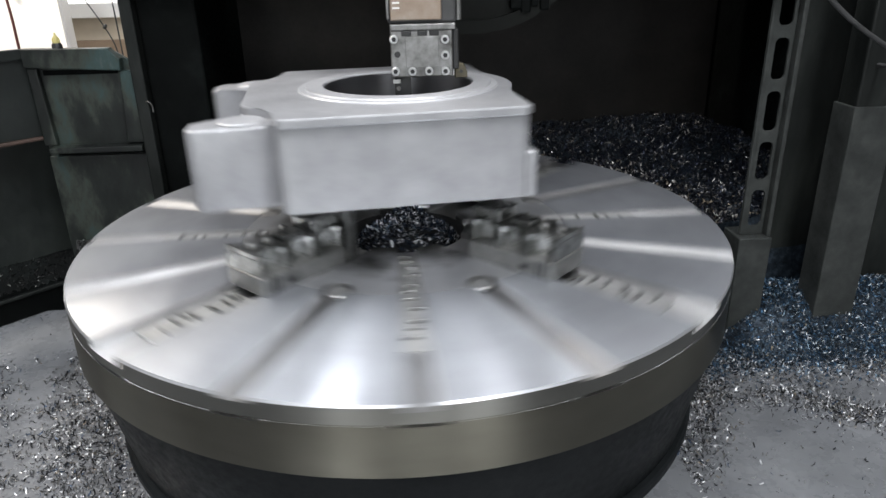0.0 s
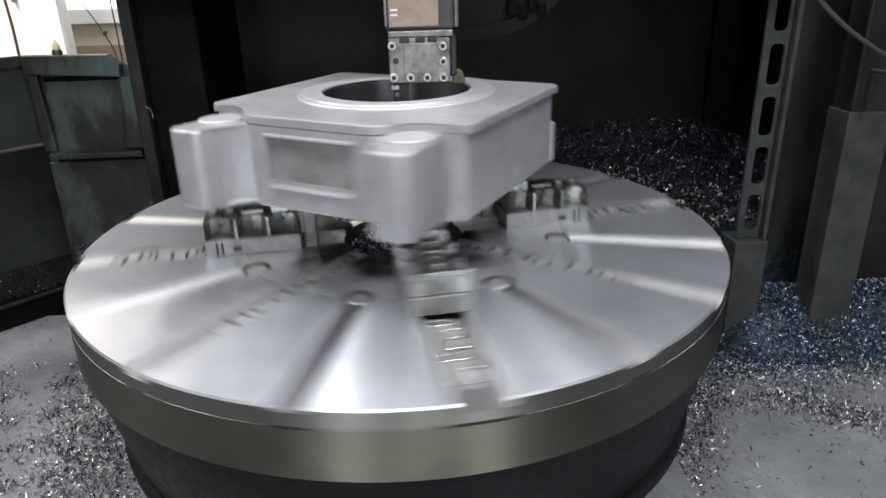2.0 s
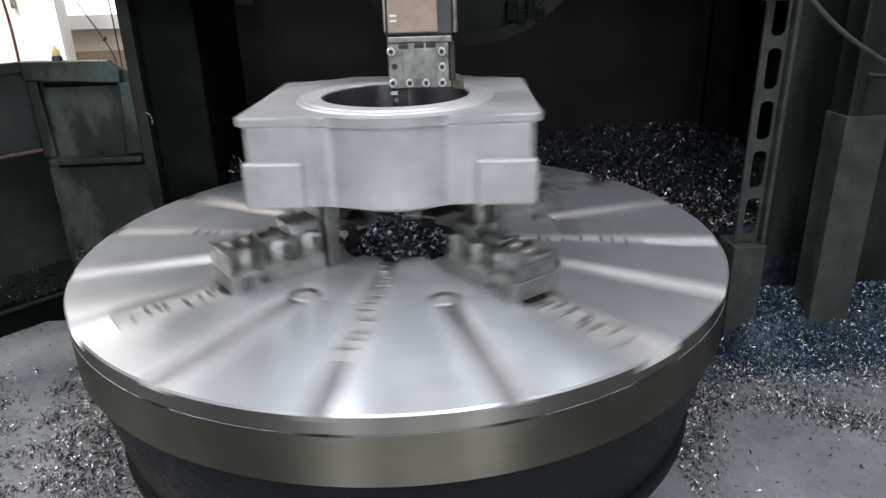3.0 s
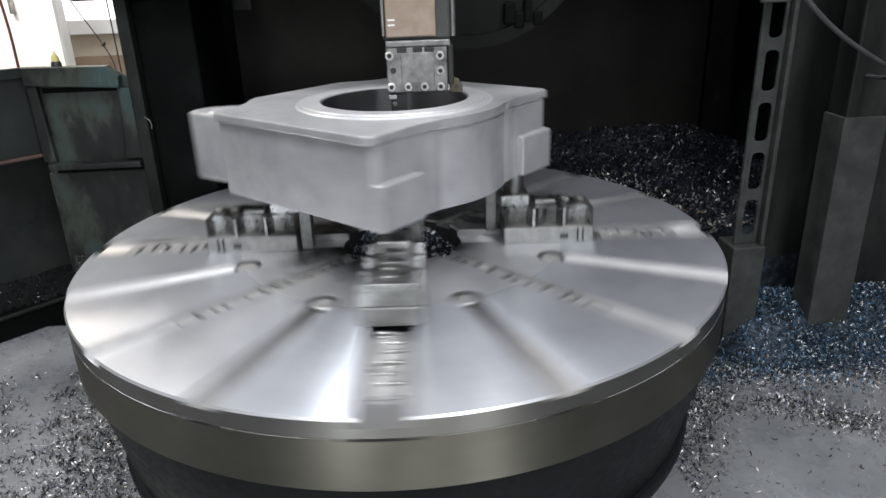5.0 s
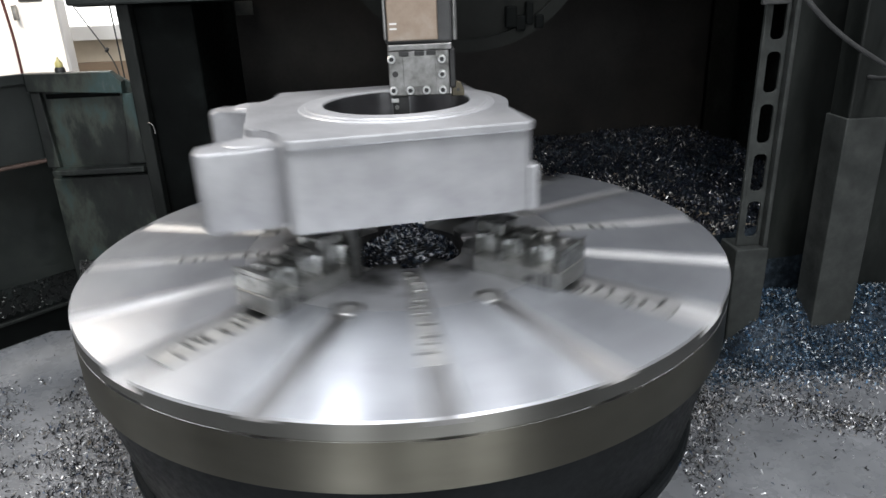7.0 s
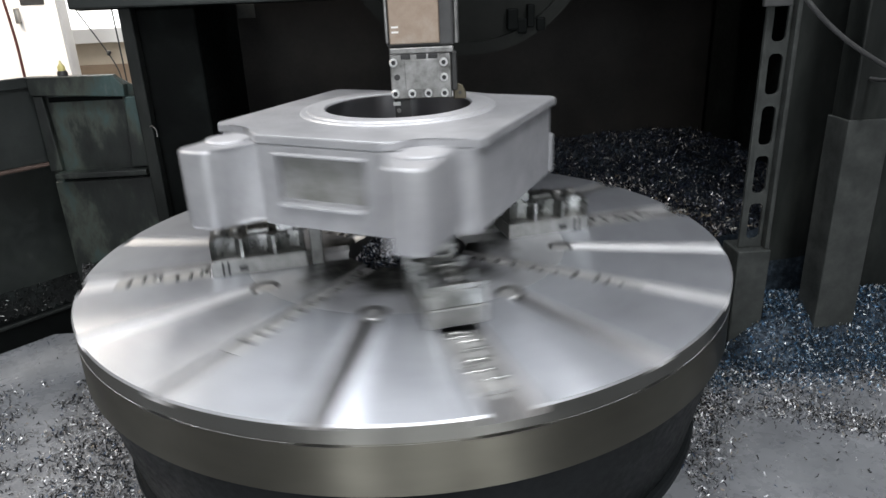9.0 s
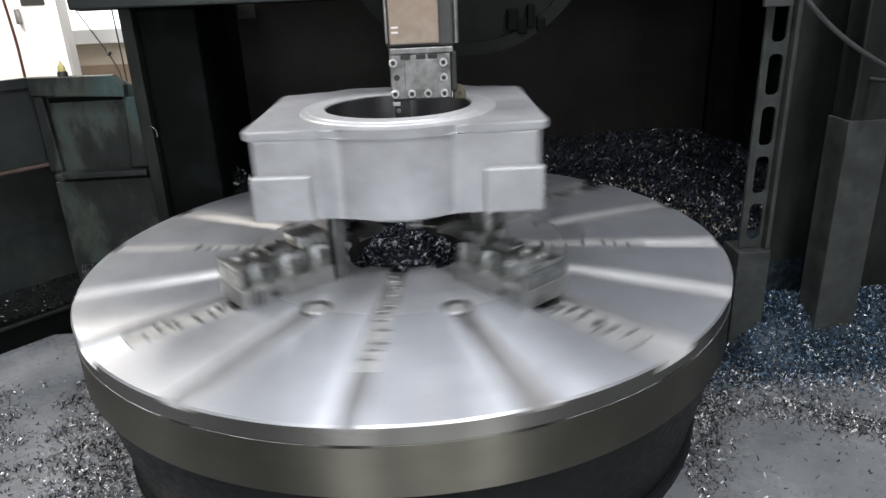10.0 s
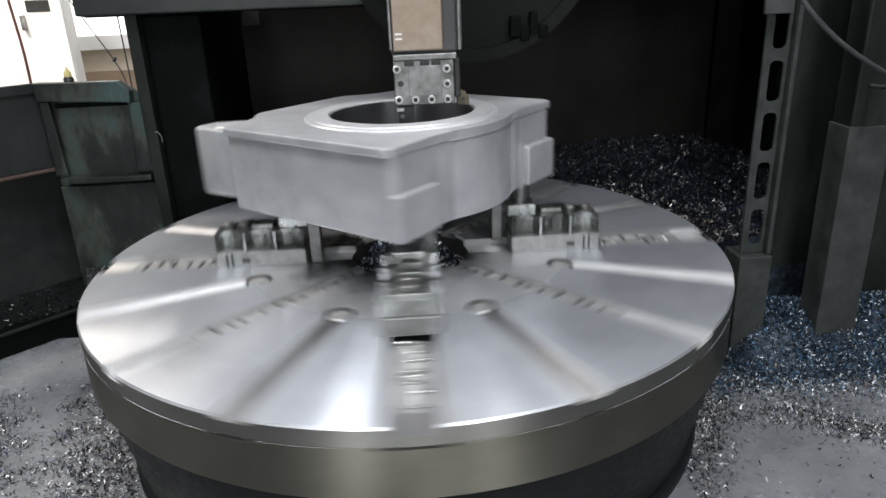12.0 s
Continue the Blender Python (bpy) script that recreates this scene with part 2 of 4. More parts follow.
def swarf(name, stops, rough):
    m, n, k, b = material(name)
    geo = n.new("ShaderNodeNewGeometry")
    r = ramp(n, stops)
    r.color_ramp.interpolation = "CONSTANT"
    k.new(geo.outputs["Random Per Island"], r.inputs["Fac"])
    k.new(r.outputs["Color"], b.inputs["Base Color"])
    b.inputs["Metallic"].default_value, b.inputs["Roughness"].default_value = 0.55, rough + 0.14
    return m


# The palest step of each ramp paints a glint on some chips.
M_CHIP_BLUE = swarf("blued_swarf", [(0.0, (0.008, 0.016, 0.024)), (0.36, (0.022, 0.056, 0.10)), (0.60, (0.05, 0.12, 0.21)), (0.75, (0.20, 0.28, 0.35)), (0.88, (0.74, 0.76, 0.78)), (0.96, (0.20, 0.17, 0.12))], 0.26)
M_CHIP_GREY = swarf("grey_swarf", [(0.0, (0.012, 0.012, 0.013)), (0.34, (0.06, 0.06, 0.062)), (0.52, (0.20, 0.195, 0.185)), (0.68, (0.70, 0.70, 0.71)), (0.90, (0.05, 0.075, 0.12)), (0.97, (0.26, 0.22, 0.17))], 0.24)
M_CHIP_DARK = swarf("dark_swarf", [(0.0, (0.005, 0.006, 0.009)), (0.45, (0.010, 0.014, 0.028)), (0.70, (0.022, 0.026, 0.034)), (0.87, (0.06, 0.058, 0.055)), (0.955, (0.42, 0.40, 0.38))], 0.26)
M_CHIP_GOLD = swarf("straw_swarf", [(0.0, (0.01, 0.01, 0.016)), (0.35, (0.05, 0.05, 0.06)), (0.50, (0.24, 0.20, 0.15)), (0.70, (0.40, 0.38, 0.35)), (0.90, (0.7, 0.68, 0.65))], 0.28)
M_CHIP_DULL = swarf("dull_swarf", [(0.0, (0.005, 0.005, 0.005)), (0.55, (0.014, 0.014, 0.013)), (0.84, (0.045, 0.045, 0.043)), (0.95, (0.50, 0.50, 0.48))], 0.4)
M_CHIP_MID = swarf("mixed_swarf", [(0.0, (0.006, 0.007, 0.010)), (0.45, (0.025, 0.035, 0.06)), (0.72, (0.10, 0.14, 0.20)), (0.85, (0.82, 0.83, 0.86))], 0.24)
M_HEAP = surface("packed_swarf", [(0.3, (0.006, 0.008, 0.010)), (0.5, (0.018, 0.026, 0.036)), (0.7, (0.05, 0.07, 0.09))], metal=0.7, rough=(0.35, 0.6), scale=45, fine=160, bump=1.0)

# ---- mesh helpers ----


def part(name, bm, mat, parent=None, label="", smooth=False):
    me = bpy.data.meshes.new(name)
    bm.to_mesh(me)
    bm.free()
    for m in (mat if isinstance(mat, (list, tuple)) else [mat]):
        me.materials.append(m)
    if smooth:
        me.shade_smooth()
        me.set_sharp_from_angle(angle=radians(35))
    ob = new(name, me)
    if parent:
        ob.parent = parent
    if label:
        ob["label"] = label
    return ob


def empty(name, at=(0, 0, 0), turn=0):
    ob = new(name)
    ob.empty_display_size = 0.1
    ob.matrix_basis = pose(*at, 0, 0, turn)
    return ob


def bevel(bm, width, segments=2, angle=30):
    bm.normal_update()
    edges = [e for e in bm.edges if len(e.link_faces) == 2 and e.calc_face_angle(0) > radians(angle)]
    if edges and width:
        bmesh.ops.bevel(bm, geom=edges, offset=width, segments=segments, profile=0.5, affect="EDGES", clamp_overlap=True)


def box(x0, x1, y0, y1, z0, z1, r=0.003, segments=2, bm=None):
    b = bmesh.new()
    bmesh.ops.create_cube(b, size=1)
    bmesh.ops.transform(b, verts=b.verts, matrix=Matrix.LocRotScale(((x0 + x1) / 2, (y0 + y1) / 2, (z0 + z1) / 2), None, (x1 - x0, y1 - y0, z1 - z0)))
    bevel(b, r, segments)
    return merge(bm, b)


def merge(bm, b):
    if bm is None:
        return b
    me = bpy.data.meshes.new("tmp")
    b.to_mesh(me)
    b.free()
    bm.from_mesh(me)
    bpy.data.meshes.remove(me)
    return bm


def prism(outline, z0, z1, r=0.003, segments=2, bm=None, m=None):
    b = bmesh.new()
    lo = [b.verts.new((x, y, z0)) for x, y in outline]
    hi = [b.verts.new((x, y, z1)) for x, y in outline]
    b.faces.new(hi)
    b.faces.new(lo[::-1])
    for i in range(len(lo)):
        j = (i + 1) % len(lo)
        b.faces.new((lo[i], lo[j], hi[j], hi[i]))
    if r:
        bm_edges = [e for e in b.edges if abs(e.verts[0].co.z - e.verts[1].co.z) < 1e-6]
        bmesh.ops.bevel(b, geom=bm_edges, offset=r, segments=segments, profile=0.5, affect="EDGES", clamp_overlap=True)
    if m:
        bmesh.ops.transform(b, verts=b.verts, matrix=m)
    return merge(bm, b)


def lathe(profile, steps=96, bm=None, m=None):
    """A closed profile of (radius, z) turned about z."""
    b = bmesh.new()
    rings = []
    for i in range(steps):
        a = 2 * math.pi * i / steps
        rings.append([b.verts.new((r * math.cos(a), r * math.sin(a), z)) for r, z in profile])
    k = len(profile)
    for i in range(steps):
        p, q = rings[i], rings[(i + 1) % steps]
        for j in range(k):
            l = (j + 1) % k
            if profile[j][0] < 1e-6 and profile[l][0] < 1e-6:
                continue
            b.faces.new((p[j], q[j], q[l], p[l]))
    bmesh.ops.remove_doubles(b, verts=b.verts, dist=1e-6)
    bmesh.ops.recalc_face_normals(b, faces=b.faces)
    if m:
        bmesh.ops.transform(b, verts=b.verts, matrix=m)
    return merge(bm, b)


def rod(radius, a, c, steps=20, bm=None, bev=0.0):
    a, c = Vector(a), Vector(c)
    m = Matrix.Translation(a) @ (c - a).to_track_quat("Z", "Y").to_matrix().to_4x4()
    h = (c - a).length
    e = min(bev, radius * 0.4)
    return lathe([(0, 0), (radius - e, 0), (radius, e), (radius, h - e), (radius - e, h), (0, h)] if e else [(0, 0), (radius, 0), (radius, h), (0, h)], steps, bm, m)


def tube(name, points, radius, mat, parent=None, label=""):
    cu = bpy.data.curves.new(name, "CURVE")
    cu.dimensions, cu.bevel_depth, cu.bevel_resolution, cu.resolution_u = "3D", radius, 3, 10
    s = cu.splines.new("NURBS")
    s.points.add(len(points) - 1)
    for p, c in zip(s.points, points):
        p.co = (*c, 1)
    s.use_endpoint_u, s.order_u = True, 4
    ob = new(name, cu)
    me = bpy.data.meshes.new_from_object(ob.evaluated_get(bpy.context.evaluated_depsgraph_get()))
    bpy.data.objects.remove(ob)
    me.materials.clear()
    me.materials.append(mat)
    me.shade_smooth()
    ob = new(name, me)
    if parent:
        ob.parent = parent
    if label:
        ob["label"] = label
    return ob


def arc(cx, cy, r, a0, a1, n):
    return [(cx + r * math.cos(radians(a0 + (a1 - a0) * i / n)), cy + r * math.sin(radians(a0 + (a1 - a0) * i / n))) for i in range(n + 1)]


# ---- the hall ----
HX0, HX1, HY0, HY1, HZ = -6.0, 6.0, -6.0, 5.0, 4.8
tagged(part("ground", box(HX0 - 0.2, HX1 + 0.2, HY0 - 0.2, HY1 + 0.2, -0.40, -0.12, 0), M_CONCRETE), "grey concrete workshop floor, blotched for the rim's reflections", "floor", kind="structure")
for nm, b in (("wall_south", (HX0, HX1, HY0 - 0.2, HY0)), ("wall_north", (HX0, HX1, HY1, HY1 + 0.2)), ("wall_west", (HX0 - 0.2, HX0, HY0 - 0.2, HY1 + 0.2)), ("wall_east", (HX1, HX1 + 0.2, HY0 - 0.2, HY1 + 0.2))):
    tagged(part(nm, box(*b, -0.12, HZ, 0), M_HALL), "pale grey painted workshop wall", "wall", kind="structure")
tagged(part("ceiling", box(HX0 - 0.2, HX1 + 0.2, HY0 - 0.2, HY1 + 0.2, HZ, HZ + 0.2, 0), M_HALL), "pale grey workshop ceiling", "ceiling", kind="structure")


# Glowing panes added on the unseen south wall.
for i, wx in enumerate(ADDED_WINDOWS):
    w = empty("window_%d" % (i + 2), (wx, -6.0, 1.9))
    part("pane", box(-0.55, 0.55, 0.012, 0.02, -1.0, 1.0, 0), M_WINDOW, w)
    for a in ((-0.60, -0.551, -1.05, 1.05), (0.551, 0.60, -1.05, 1.05), (-0.55, 0.55, 1.001, 1.05), (-0.55, 0.55, -1.05, -1.001)):
        part("window_frame", box(a[0], a[1], 0.002, 0.05, a[2], a[3], 0.004), M_WHITE, w)
    tagged(w, "made-up tall glowing window behind the camera", "window", kind="structure")


def ceiling_lamp(x, y, z):
    lamp = empty("ceiling_lamp", (x, y, z))
    part("housing", box(-0.19, 0.19, -0.94, 0.94, 0, 0.08, 0.01), M_WHITE, lamp)
    part("diffuser", box(-0.17, 0.17, -0.9, 0.9, -0.03, -0.001, 0.008), M_TUBE, lamp, "glowing white diffuser")
    for s in (-0.5, 0.5):
        part("hanger", rod(0.006, (0, s, 0.08), (0, s, HZ - z), 8), M_POST, lamp)
    return tagged(lamp, "white batten lamp hanging from the workshop ceiling", "lamp", "ceiling lamps")


for lx, ly, lz, _ in LAMPS:
    ceiling_lamp(lx, ly, lz)

# ---- floor plate and machine base ----
floor_plate = tagged(part("floor", prism([(-3.0, -1.45), (3.0, -1.45), (3.0, 2.2), (-0.62, 2.2), (-0.62, 0.44), (-1.26, 0.457), (-3.0, -1.2)], -0.12, 0.0, 0.004), M_PLATE), "grey painted steel floor plate strewn with chips", "floor", kind="structure")
machine_base = empty("machine_base")
part("pedestal", lathe([(0, 0.022), (0.732, 0.022), (0.737, 0.03), (0.788, TOP - 0.15), (0, TOP - 0.15)], 160), M_BASE, machine_base, smooth=True)
part("foot_ring", lathe([(0, 0), (0.750, 0), (0.750, 0.016), (0.745, 0.0215), (0, 0.0215)], 160), M_BASE, machine_base, smooth=True)
tagged(machine_base, "dark painted round pedestal under the turning table", "machine base")

# ---- the turning table ----
table = empty("rotary_table", (0, 0, TOP))


def table_disc():
    bm = lathe([(0.0, -0.144), (0.796, -0.144), (0.80, -0.140), (0.80, -0.0385), (0.7996, -0.0383), (0.7996, -0.0362), (0.80, -0.036), (0.80, -0.004), (0.7965, 0.0), (0.412, 0.0), (0.410, -0.0008), (0.290, -0.0008), (0.160, -0.0008), (0.155, -0.006), (0.155, -0.07), (0.0, -0.07)], 192)
    me = bpy.data.meshes.new("disc")
    bm.to_mesh(me)
    bm.free()
    ob = new("disc", me)
    cut = bmesh.new()
    for i in range(16):
        a = 22.5 * i
        kind = i % 4                       # 0: toothed slot, 2: jaw slot, odd: T-slot with a pocket
        m = pose(0, 0, 0, 0, 0, a)
        half, r0, deep = ((0.024, 0.12, 0.014), (0.026, 0.40, 0.010), (0.050, 0.12, 0.018), (0.026, 0.40, 0.010))[kind]
        prism([(r0, -half), (0.9, -half), (0.9, half), (r0, half)], -deep, 0.03, 0, bm=cut, m=m)
        prism([(0.789, -half - 0.016), (0.82, -half - 0.016), (0.82, half + 0.016), (0.789, half + 0.016)], -0.0425, -0.0365, 0, bm=cut, m=m)
        if kind % 2:
            prism(arc(0.40, 0, 0.034, 0, 345, 23), -0.030, 0.031, 0, bm=cut, m=m)
    cm = bpy.data.meshes.new("cut")
    cut.to_mesh(cm)
    cut.free()
    cutter = new("cut", cm)
    mod = ob.modifiers.new("cut", "BOOLEAN")
    mod.operation, mod.solver, mod.object, mod.use_self = "DIFFERENCE", "EXACT", cutter, True
    done = bpy.data.meshes.new_from_object(ob.evaluated_get(bpy.context.evaluated_depsgraph_get()))
    bpy.data.objects.remove(ob)
    bpy.data.objects.remove(cutter)
    done.materials.clear()
    for m in (M_TABLE, M_RIM, M_SLOT, M_RIM_UP, M_DARK, M_OILY_SHADE):
        done.materials.append(m)
    for p in done.polygons:
        c, nrm = p.center, p.normal
        r = math.hypot(c.x, c.y)
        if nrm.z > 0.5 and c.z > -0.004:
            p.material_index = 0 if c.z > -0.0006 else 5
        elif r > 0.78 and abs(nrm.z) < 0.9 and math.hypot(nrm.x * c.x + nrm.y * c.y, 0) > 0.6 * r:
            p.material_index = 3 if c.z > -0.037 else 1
        else:
            # the middle hole gets dark steel to hold its shade
            p.material_index = 4 if r < 0.165 else 2
    done.shade_smooth()
    done.set_sharp_from_angle(angle=radians(30))
    d = new("disc", done)
    d.parent = table
    return d


table_disc()


def jaw(angle):
    """A stepped clamping jaw on its slide; local x points outwards."""
    j = empty("jaw", (0, 0, 0), angle)
    j.parent = table
    part("jaw_slide", box(0.262, 0.490, -0.064, 0.064, -0.002, 0.040, 0.004), M_SLOT_DK, j)
    # the top jaw: scalloped flanks between ribs
    side = []
    n, x0, x1, deep = 3, 0.262, 0.490, 0.038
    pitch = (x1 - x0) / n
    for i in range(n):
        c = x0 + pitch * (i + 0.5)
        side += [(x0 + pitch * i + 0.0035, -0.062)] + [(c + 0.0345 * math.cos(radians(a)), -0.062 + deep * math.sin(radians(180 - a))) for a in (160, 130, 90, 50, 20)] + [(x0 + pitch * (i + 1) - 0.0035, -0.062)]
    outline = side + [(x, -y) for x, y in side[::-1]]
    part("jaw_block", prism(outline, 0.041, 0.077, 0.002), M_JAW, j, "worn stepped block with scalloped flanks")
    cap = [(x, -0.062 + 0.78 * (y + 0.062)) for x, y in side]
    part("jaw_cap", prism(cap + [(x, -y) for x, y in cap[::-1]], 0.0775, 0.0885, 0.002), M_JAW, j)
    part("jaw_step", box(0.255, 0.33, -0.036, 0.036, 0.089, 0.117, 0.004), M_JAW, j)
    part("jaw_tread", box(0.345, 0.40, -0.020, 0.030, 0.089, 0.099, 0.003), M_JAW, j)
    for x in (0.425, 0.465):
        part("bolt", rod(0.013, (x, 0, 0.089), (x, 0, 0.101), 16, bev=0.002), M_HOLDER, j)
    for s in (-1, 1):
        part("screw_hole", box(0.405, 0.425, min(s * 0.0642, s * 0.0655), max(s * 0.0642, s * 0.0655), 0.010, 0.022, 0), M_DARK, j)
        for x in (0.447, 0.460):
            part("groove", box(x, x + 0.005, min(s * 0.0642, s * 0.0655), max(s * 0.0642, s * 0.0655), 0.001, 0.037, 0), M_DARK, j)
    return j


for i in range(4):
    jaw(45 + 90 * i)


tooth_mesh = {}


def rack(angle, r0, r1, half, deep):
    """Cross teeth in the floor of a jaw slot."""
    bar = part("rack", box(r0, r1, -half, half, -deep, -deep + (0.008 if half > 0.025 else 0.002), 0), M_RACK, table, "dark toothed rack in a slot")
    bar.matrix_basis = pose(0, 0, 0, 0, 0, angle)
    if half not in tooth_mesh:
        b = box(0, 0.008, -0.56 * half, 0.56 * half, -deep + (0.0085 if half > 0.025 else 0.0025), -0.003, 0.001, 1)
        me = bpy.data.meshes.new("tooth")
        b.to_mesh(me)
        b.free()
        me.materials.append(M_JAW if half > 0.025 else M_SLOT_DK)
        tooth_mesh[half] = me
    x, i = r0 + 0.004, 0
    while x < r1 - 0.01:
        t = new("tooth", tooth_mesh[half])
        t.parent = bar
        t.location = (x, (-0.34, 0.34, 0.08, -0.20, 0.30)[i * 3 % 5] * half, -0.0006 * (i * 7 % 4))
        t.rotation_euler = (0, 0, radians((i * 11 % 7 - 3) * 3.0))
        x += (0.014 if half > 0.025 else 0.026) + 0.009 * (i * 5 % 4)
        i += 1


for i in range(4):
    rack(90 * i, 0.19, 0.62, 0.0235, 0.0135)
    rack(45 + 90 * i, 0.50, 0.72, 0.0300, 0.0175)
# Discs added in the pockets, in place of the glint on their walls.
for i in range(8):
    plug = part("pocket_glint_disc", lathe([(0, -0.029), (0.024, -0.029), (0.024, -0.007), (0.022, -0.005), (0, -0.005)], 24), M_RACK, table, "added steel disc for the glint in a slot's pocket", smooth=True)
    plug.matrix_basis = pose(0, 0, 0, 0, 0, 22.5 + 45 * i) @ pose(0.40, 0, 0)
tagged(table, "round slotted steel lathe table with four jaws, spinning", "lathe table")

# ---- the casting being bored ----
casting = empty("casting", (0, 0, TOP))
BOT, LID = 0.159, 0.359


def both_sides(half):
    """A closed outline from its +x half, given from the front to the back."""
    return half + [(-x, y) for x, y in half[::-1]]


def casting_body():
    half = [(0.150, -0.358), (0.185, -0.335), (0.215, -0.305), (0.26, -0.289), (0.312, -0.280), (0.318, -0.270), (0.318, 0.222), (0.306, 0.236), (0.170, 0.236), (0.138, 0.241)] + arc(0, 0, 0.268, 63, 90, 6)[:-1]
    return prism(both_sides(half), BOT, LID - 0.020, 0.004)


def carve(ob, tool):
    """Cuts the bmesh tool, in the space of ob's parent, out of ob."""
    cutter_mesh = bpy.data.meshes.new("cut")
    tool.to_mesh(cutter_mesh)
    tool.free()
    cutter = new("cut", cutter_mesh)
    cutter.parent = ob.parent
    mod = ob.modifiers.new("cut", "BOOLEAN")
    mod.operation, mod.solver, mod.object = "DIFFERENCE", "EXACT", cutter
    done = bpy.data.meshes.new_from_object(ob.evaluated_get(bpy.context.evaluated_depsgraph_get()))
    ob.modifiers.clear()
    old = ob.data
    ob.data = done
    bpy.data.meshes.remove(old)
    bpy.data.objects.remove(cutter)


def hole(ob, radius, z0, z1):
    carve(ob, lathe([(0, z0), (radius, z0), (radius, z1), (0, z1)], 128))


body = part("body", casting_body(), M_CAST, casting)
hole(body, 0.20, 0.1, 0.5)
carve(body, box(-0.108, 0.108, -0.40, -0.336, 0.216, 0.317, 0.006))
lid_half = [(0.150, -0.360), (0.180, -0.341), (0.205, -0.307), (0.245, -0.288), (0.324, -0.280), (0.332, -0.270), (0.332, 0.224), (0.318, 0.238), (0.170, 0.238), (0.138, 0.243)] + arc(0, 0, 0.272, 63, 90, 6)[:-1]
lid_outline = both_sides(lid_half)
lid = part("top_plate", prism(lid_outline, LID - 0.020, LID, 0.004), M_CAST, casting)
hole(lid, 0.20, 0.1, 0.5)
part("bore_ring", lathe([(0.178, LID - 0.003), (0.178, LID + 0.005), (0.181, LID + 0.008), (0.220, LID + 0.008), (0.2225, LID + 0.0045), (0.236, LID + 0.004), (0.239, LID + 0.001), (0.239, LID - 0.003)], 160), M_RING, casting, "bright faced ring round the bore", smooth=True)
part("bore_sleeve", lathe([(0.176, BOT + 0.013), (0.176, LID + 0.003), (0.1775, LID + 0.003), (0.1775, LID - 0.0035), (0.199, LID - 0.004), (0.199, BOT + 0.001), (0.199, BOT + 0.013)], 160), M_BORE, casting, "machined bore wall", smooth=True)
part("boss", lathe([(0.140, BOT + 0.012), (0.199, BOT + 0.012), (0.199, BOT - 0.001), (0.166, BOT - 0.003), (0.162, BOT - 0.007), (0.162, 0.121), (0.158, 0.116), (0.140, 0.116)], 96), M_CAST, casting, smooth=True)
for s in (-1, 1):
    # a lug with rounded corners and filleted flanks, a spot-faced pad on its crown
    out = [(0.262, -0.20), (0.262, -0.285), (0.276, -0.302), (0.288, -0.318)] + arc(0.264, -0.436, 0.024, 0, -80, 6) + arc(0.224, -0.438, 0.022, -100, -165, 5) + [(0.196, -0.410), (0.186, -0.388), (0.172, -0.368), (0.150, -0.352), (0.13, -0.335), (0.13, -0.20)]
    pts = [(s * x, y) for x, y in out]
    part("lug", prism(pts[::-1] if s > 0 else pts, BOT + 0.010, 0.3385, 0.008, 3), M_CAST, casting, smooth=True)
    part("lug_crown", lathe([(0, 0.336), (0.047, 0.336), (0.047, 0.3425), (0.044, 0.345), (0, 0.345)], 48, m=pose(s * 0.236, -0.352, 0)), M_RING, casting, "bright spot-faced pad")
    pad = box(0.190, 0.322, 0.226, 0.252, BOT + 0.001, 0.262, 0.006, 3)
    if s < 0:
        bmesh.ops.transform(pad, verts=pad.verts, matrix=Matrix.Diagonal((-1, 1, 1, 1)))
        bmesh.ops.reverse_faces(pad, faces=pad.faces)
    part("pad", pad, M_CAST, casting)
part("panel", box(-0.1075, 0.1075, -0.3385, -0.3363, 0.2165, 0.3165, 0.0005), M_PANEL, casting, "stained recessed panel, darkened for the recess's shade")
part("panel_frame", box(-0.110, 0.110, -0.370, -0.340, 0.3175, 0.324, 0.003), M_CAST, casting)
part("panel_frame", box(-0.102, 0.102, -0.374, -0.340, 0.208, 0.2155, 0.003), M_RING, casting)
tagged(casting, "grey square casting with round bore, clamped on the table", "workpiece")

# supports under the casting
for a in (45, 135, 225, 315):
    sup = empty("support_block", (0, 0, TOP))
    m = pose(0, 0, 0, 0, 0, a)
    b = box(0.222, 0.252, 0.030, 0.062, 0.0, BOT, 0.003)
    bmesh.ops.transform(b, verts=b.verts, matrix=m)
    part("block", b, M_RACK_BED, sup)
    tagged(sup, "upright steel support block under the casting", "support block", "supports under the casting")
supports = [o for o in scene.objects if o.name.startswith("support_block")]
jacks = []
for a in (138,):
    jk = empty("screw_jack", (0, 0, TOP))
    m = pose(0.295 * math.cos(radians(a)), 0.295 * math.sin(radians(a)), 0)
    prof = [(0, 0.118), (0.026, 0.118)]
    z = 0.120
    while z < BOT - 0.004:
        prof += [(0.026, z), (0.0225, z + 0.0015), (0.0225, z + 0.003), (0.026, z + 0.0045)]
        z += 0.006
    prof += [(0.024, BOT - 0.0005), (0, BOT - 0.0005)]
    part("threaded_stem", lathe(prof, 28, m=m), M_JAW, jk)
    tagged(jk, "threaded steel levelling screw under the casting", "screw jack", "screw jacks")
    jacks.append(jk)

# ---- ram, tool holder and tool ----
ram = empty("lathe_ram", (0, 0, TOP))
part("ram_body", box(-0.018, 0.137, -0.058, 0.10, 0.505, 1.6, 0.006), M_PLATE_DK, ram)
part("front_plate", box(-0.012, 0.104, -0.066, -0.0585, 0.512, 1.6, 0.003), M_RAM, ram, "tan ground steel slideway")
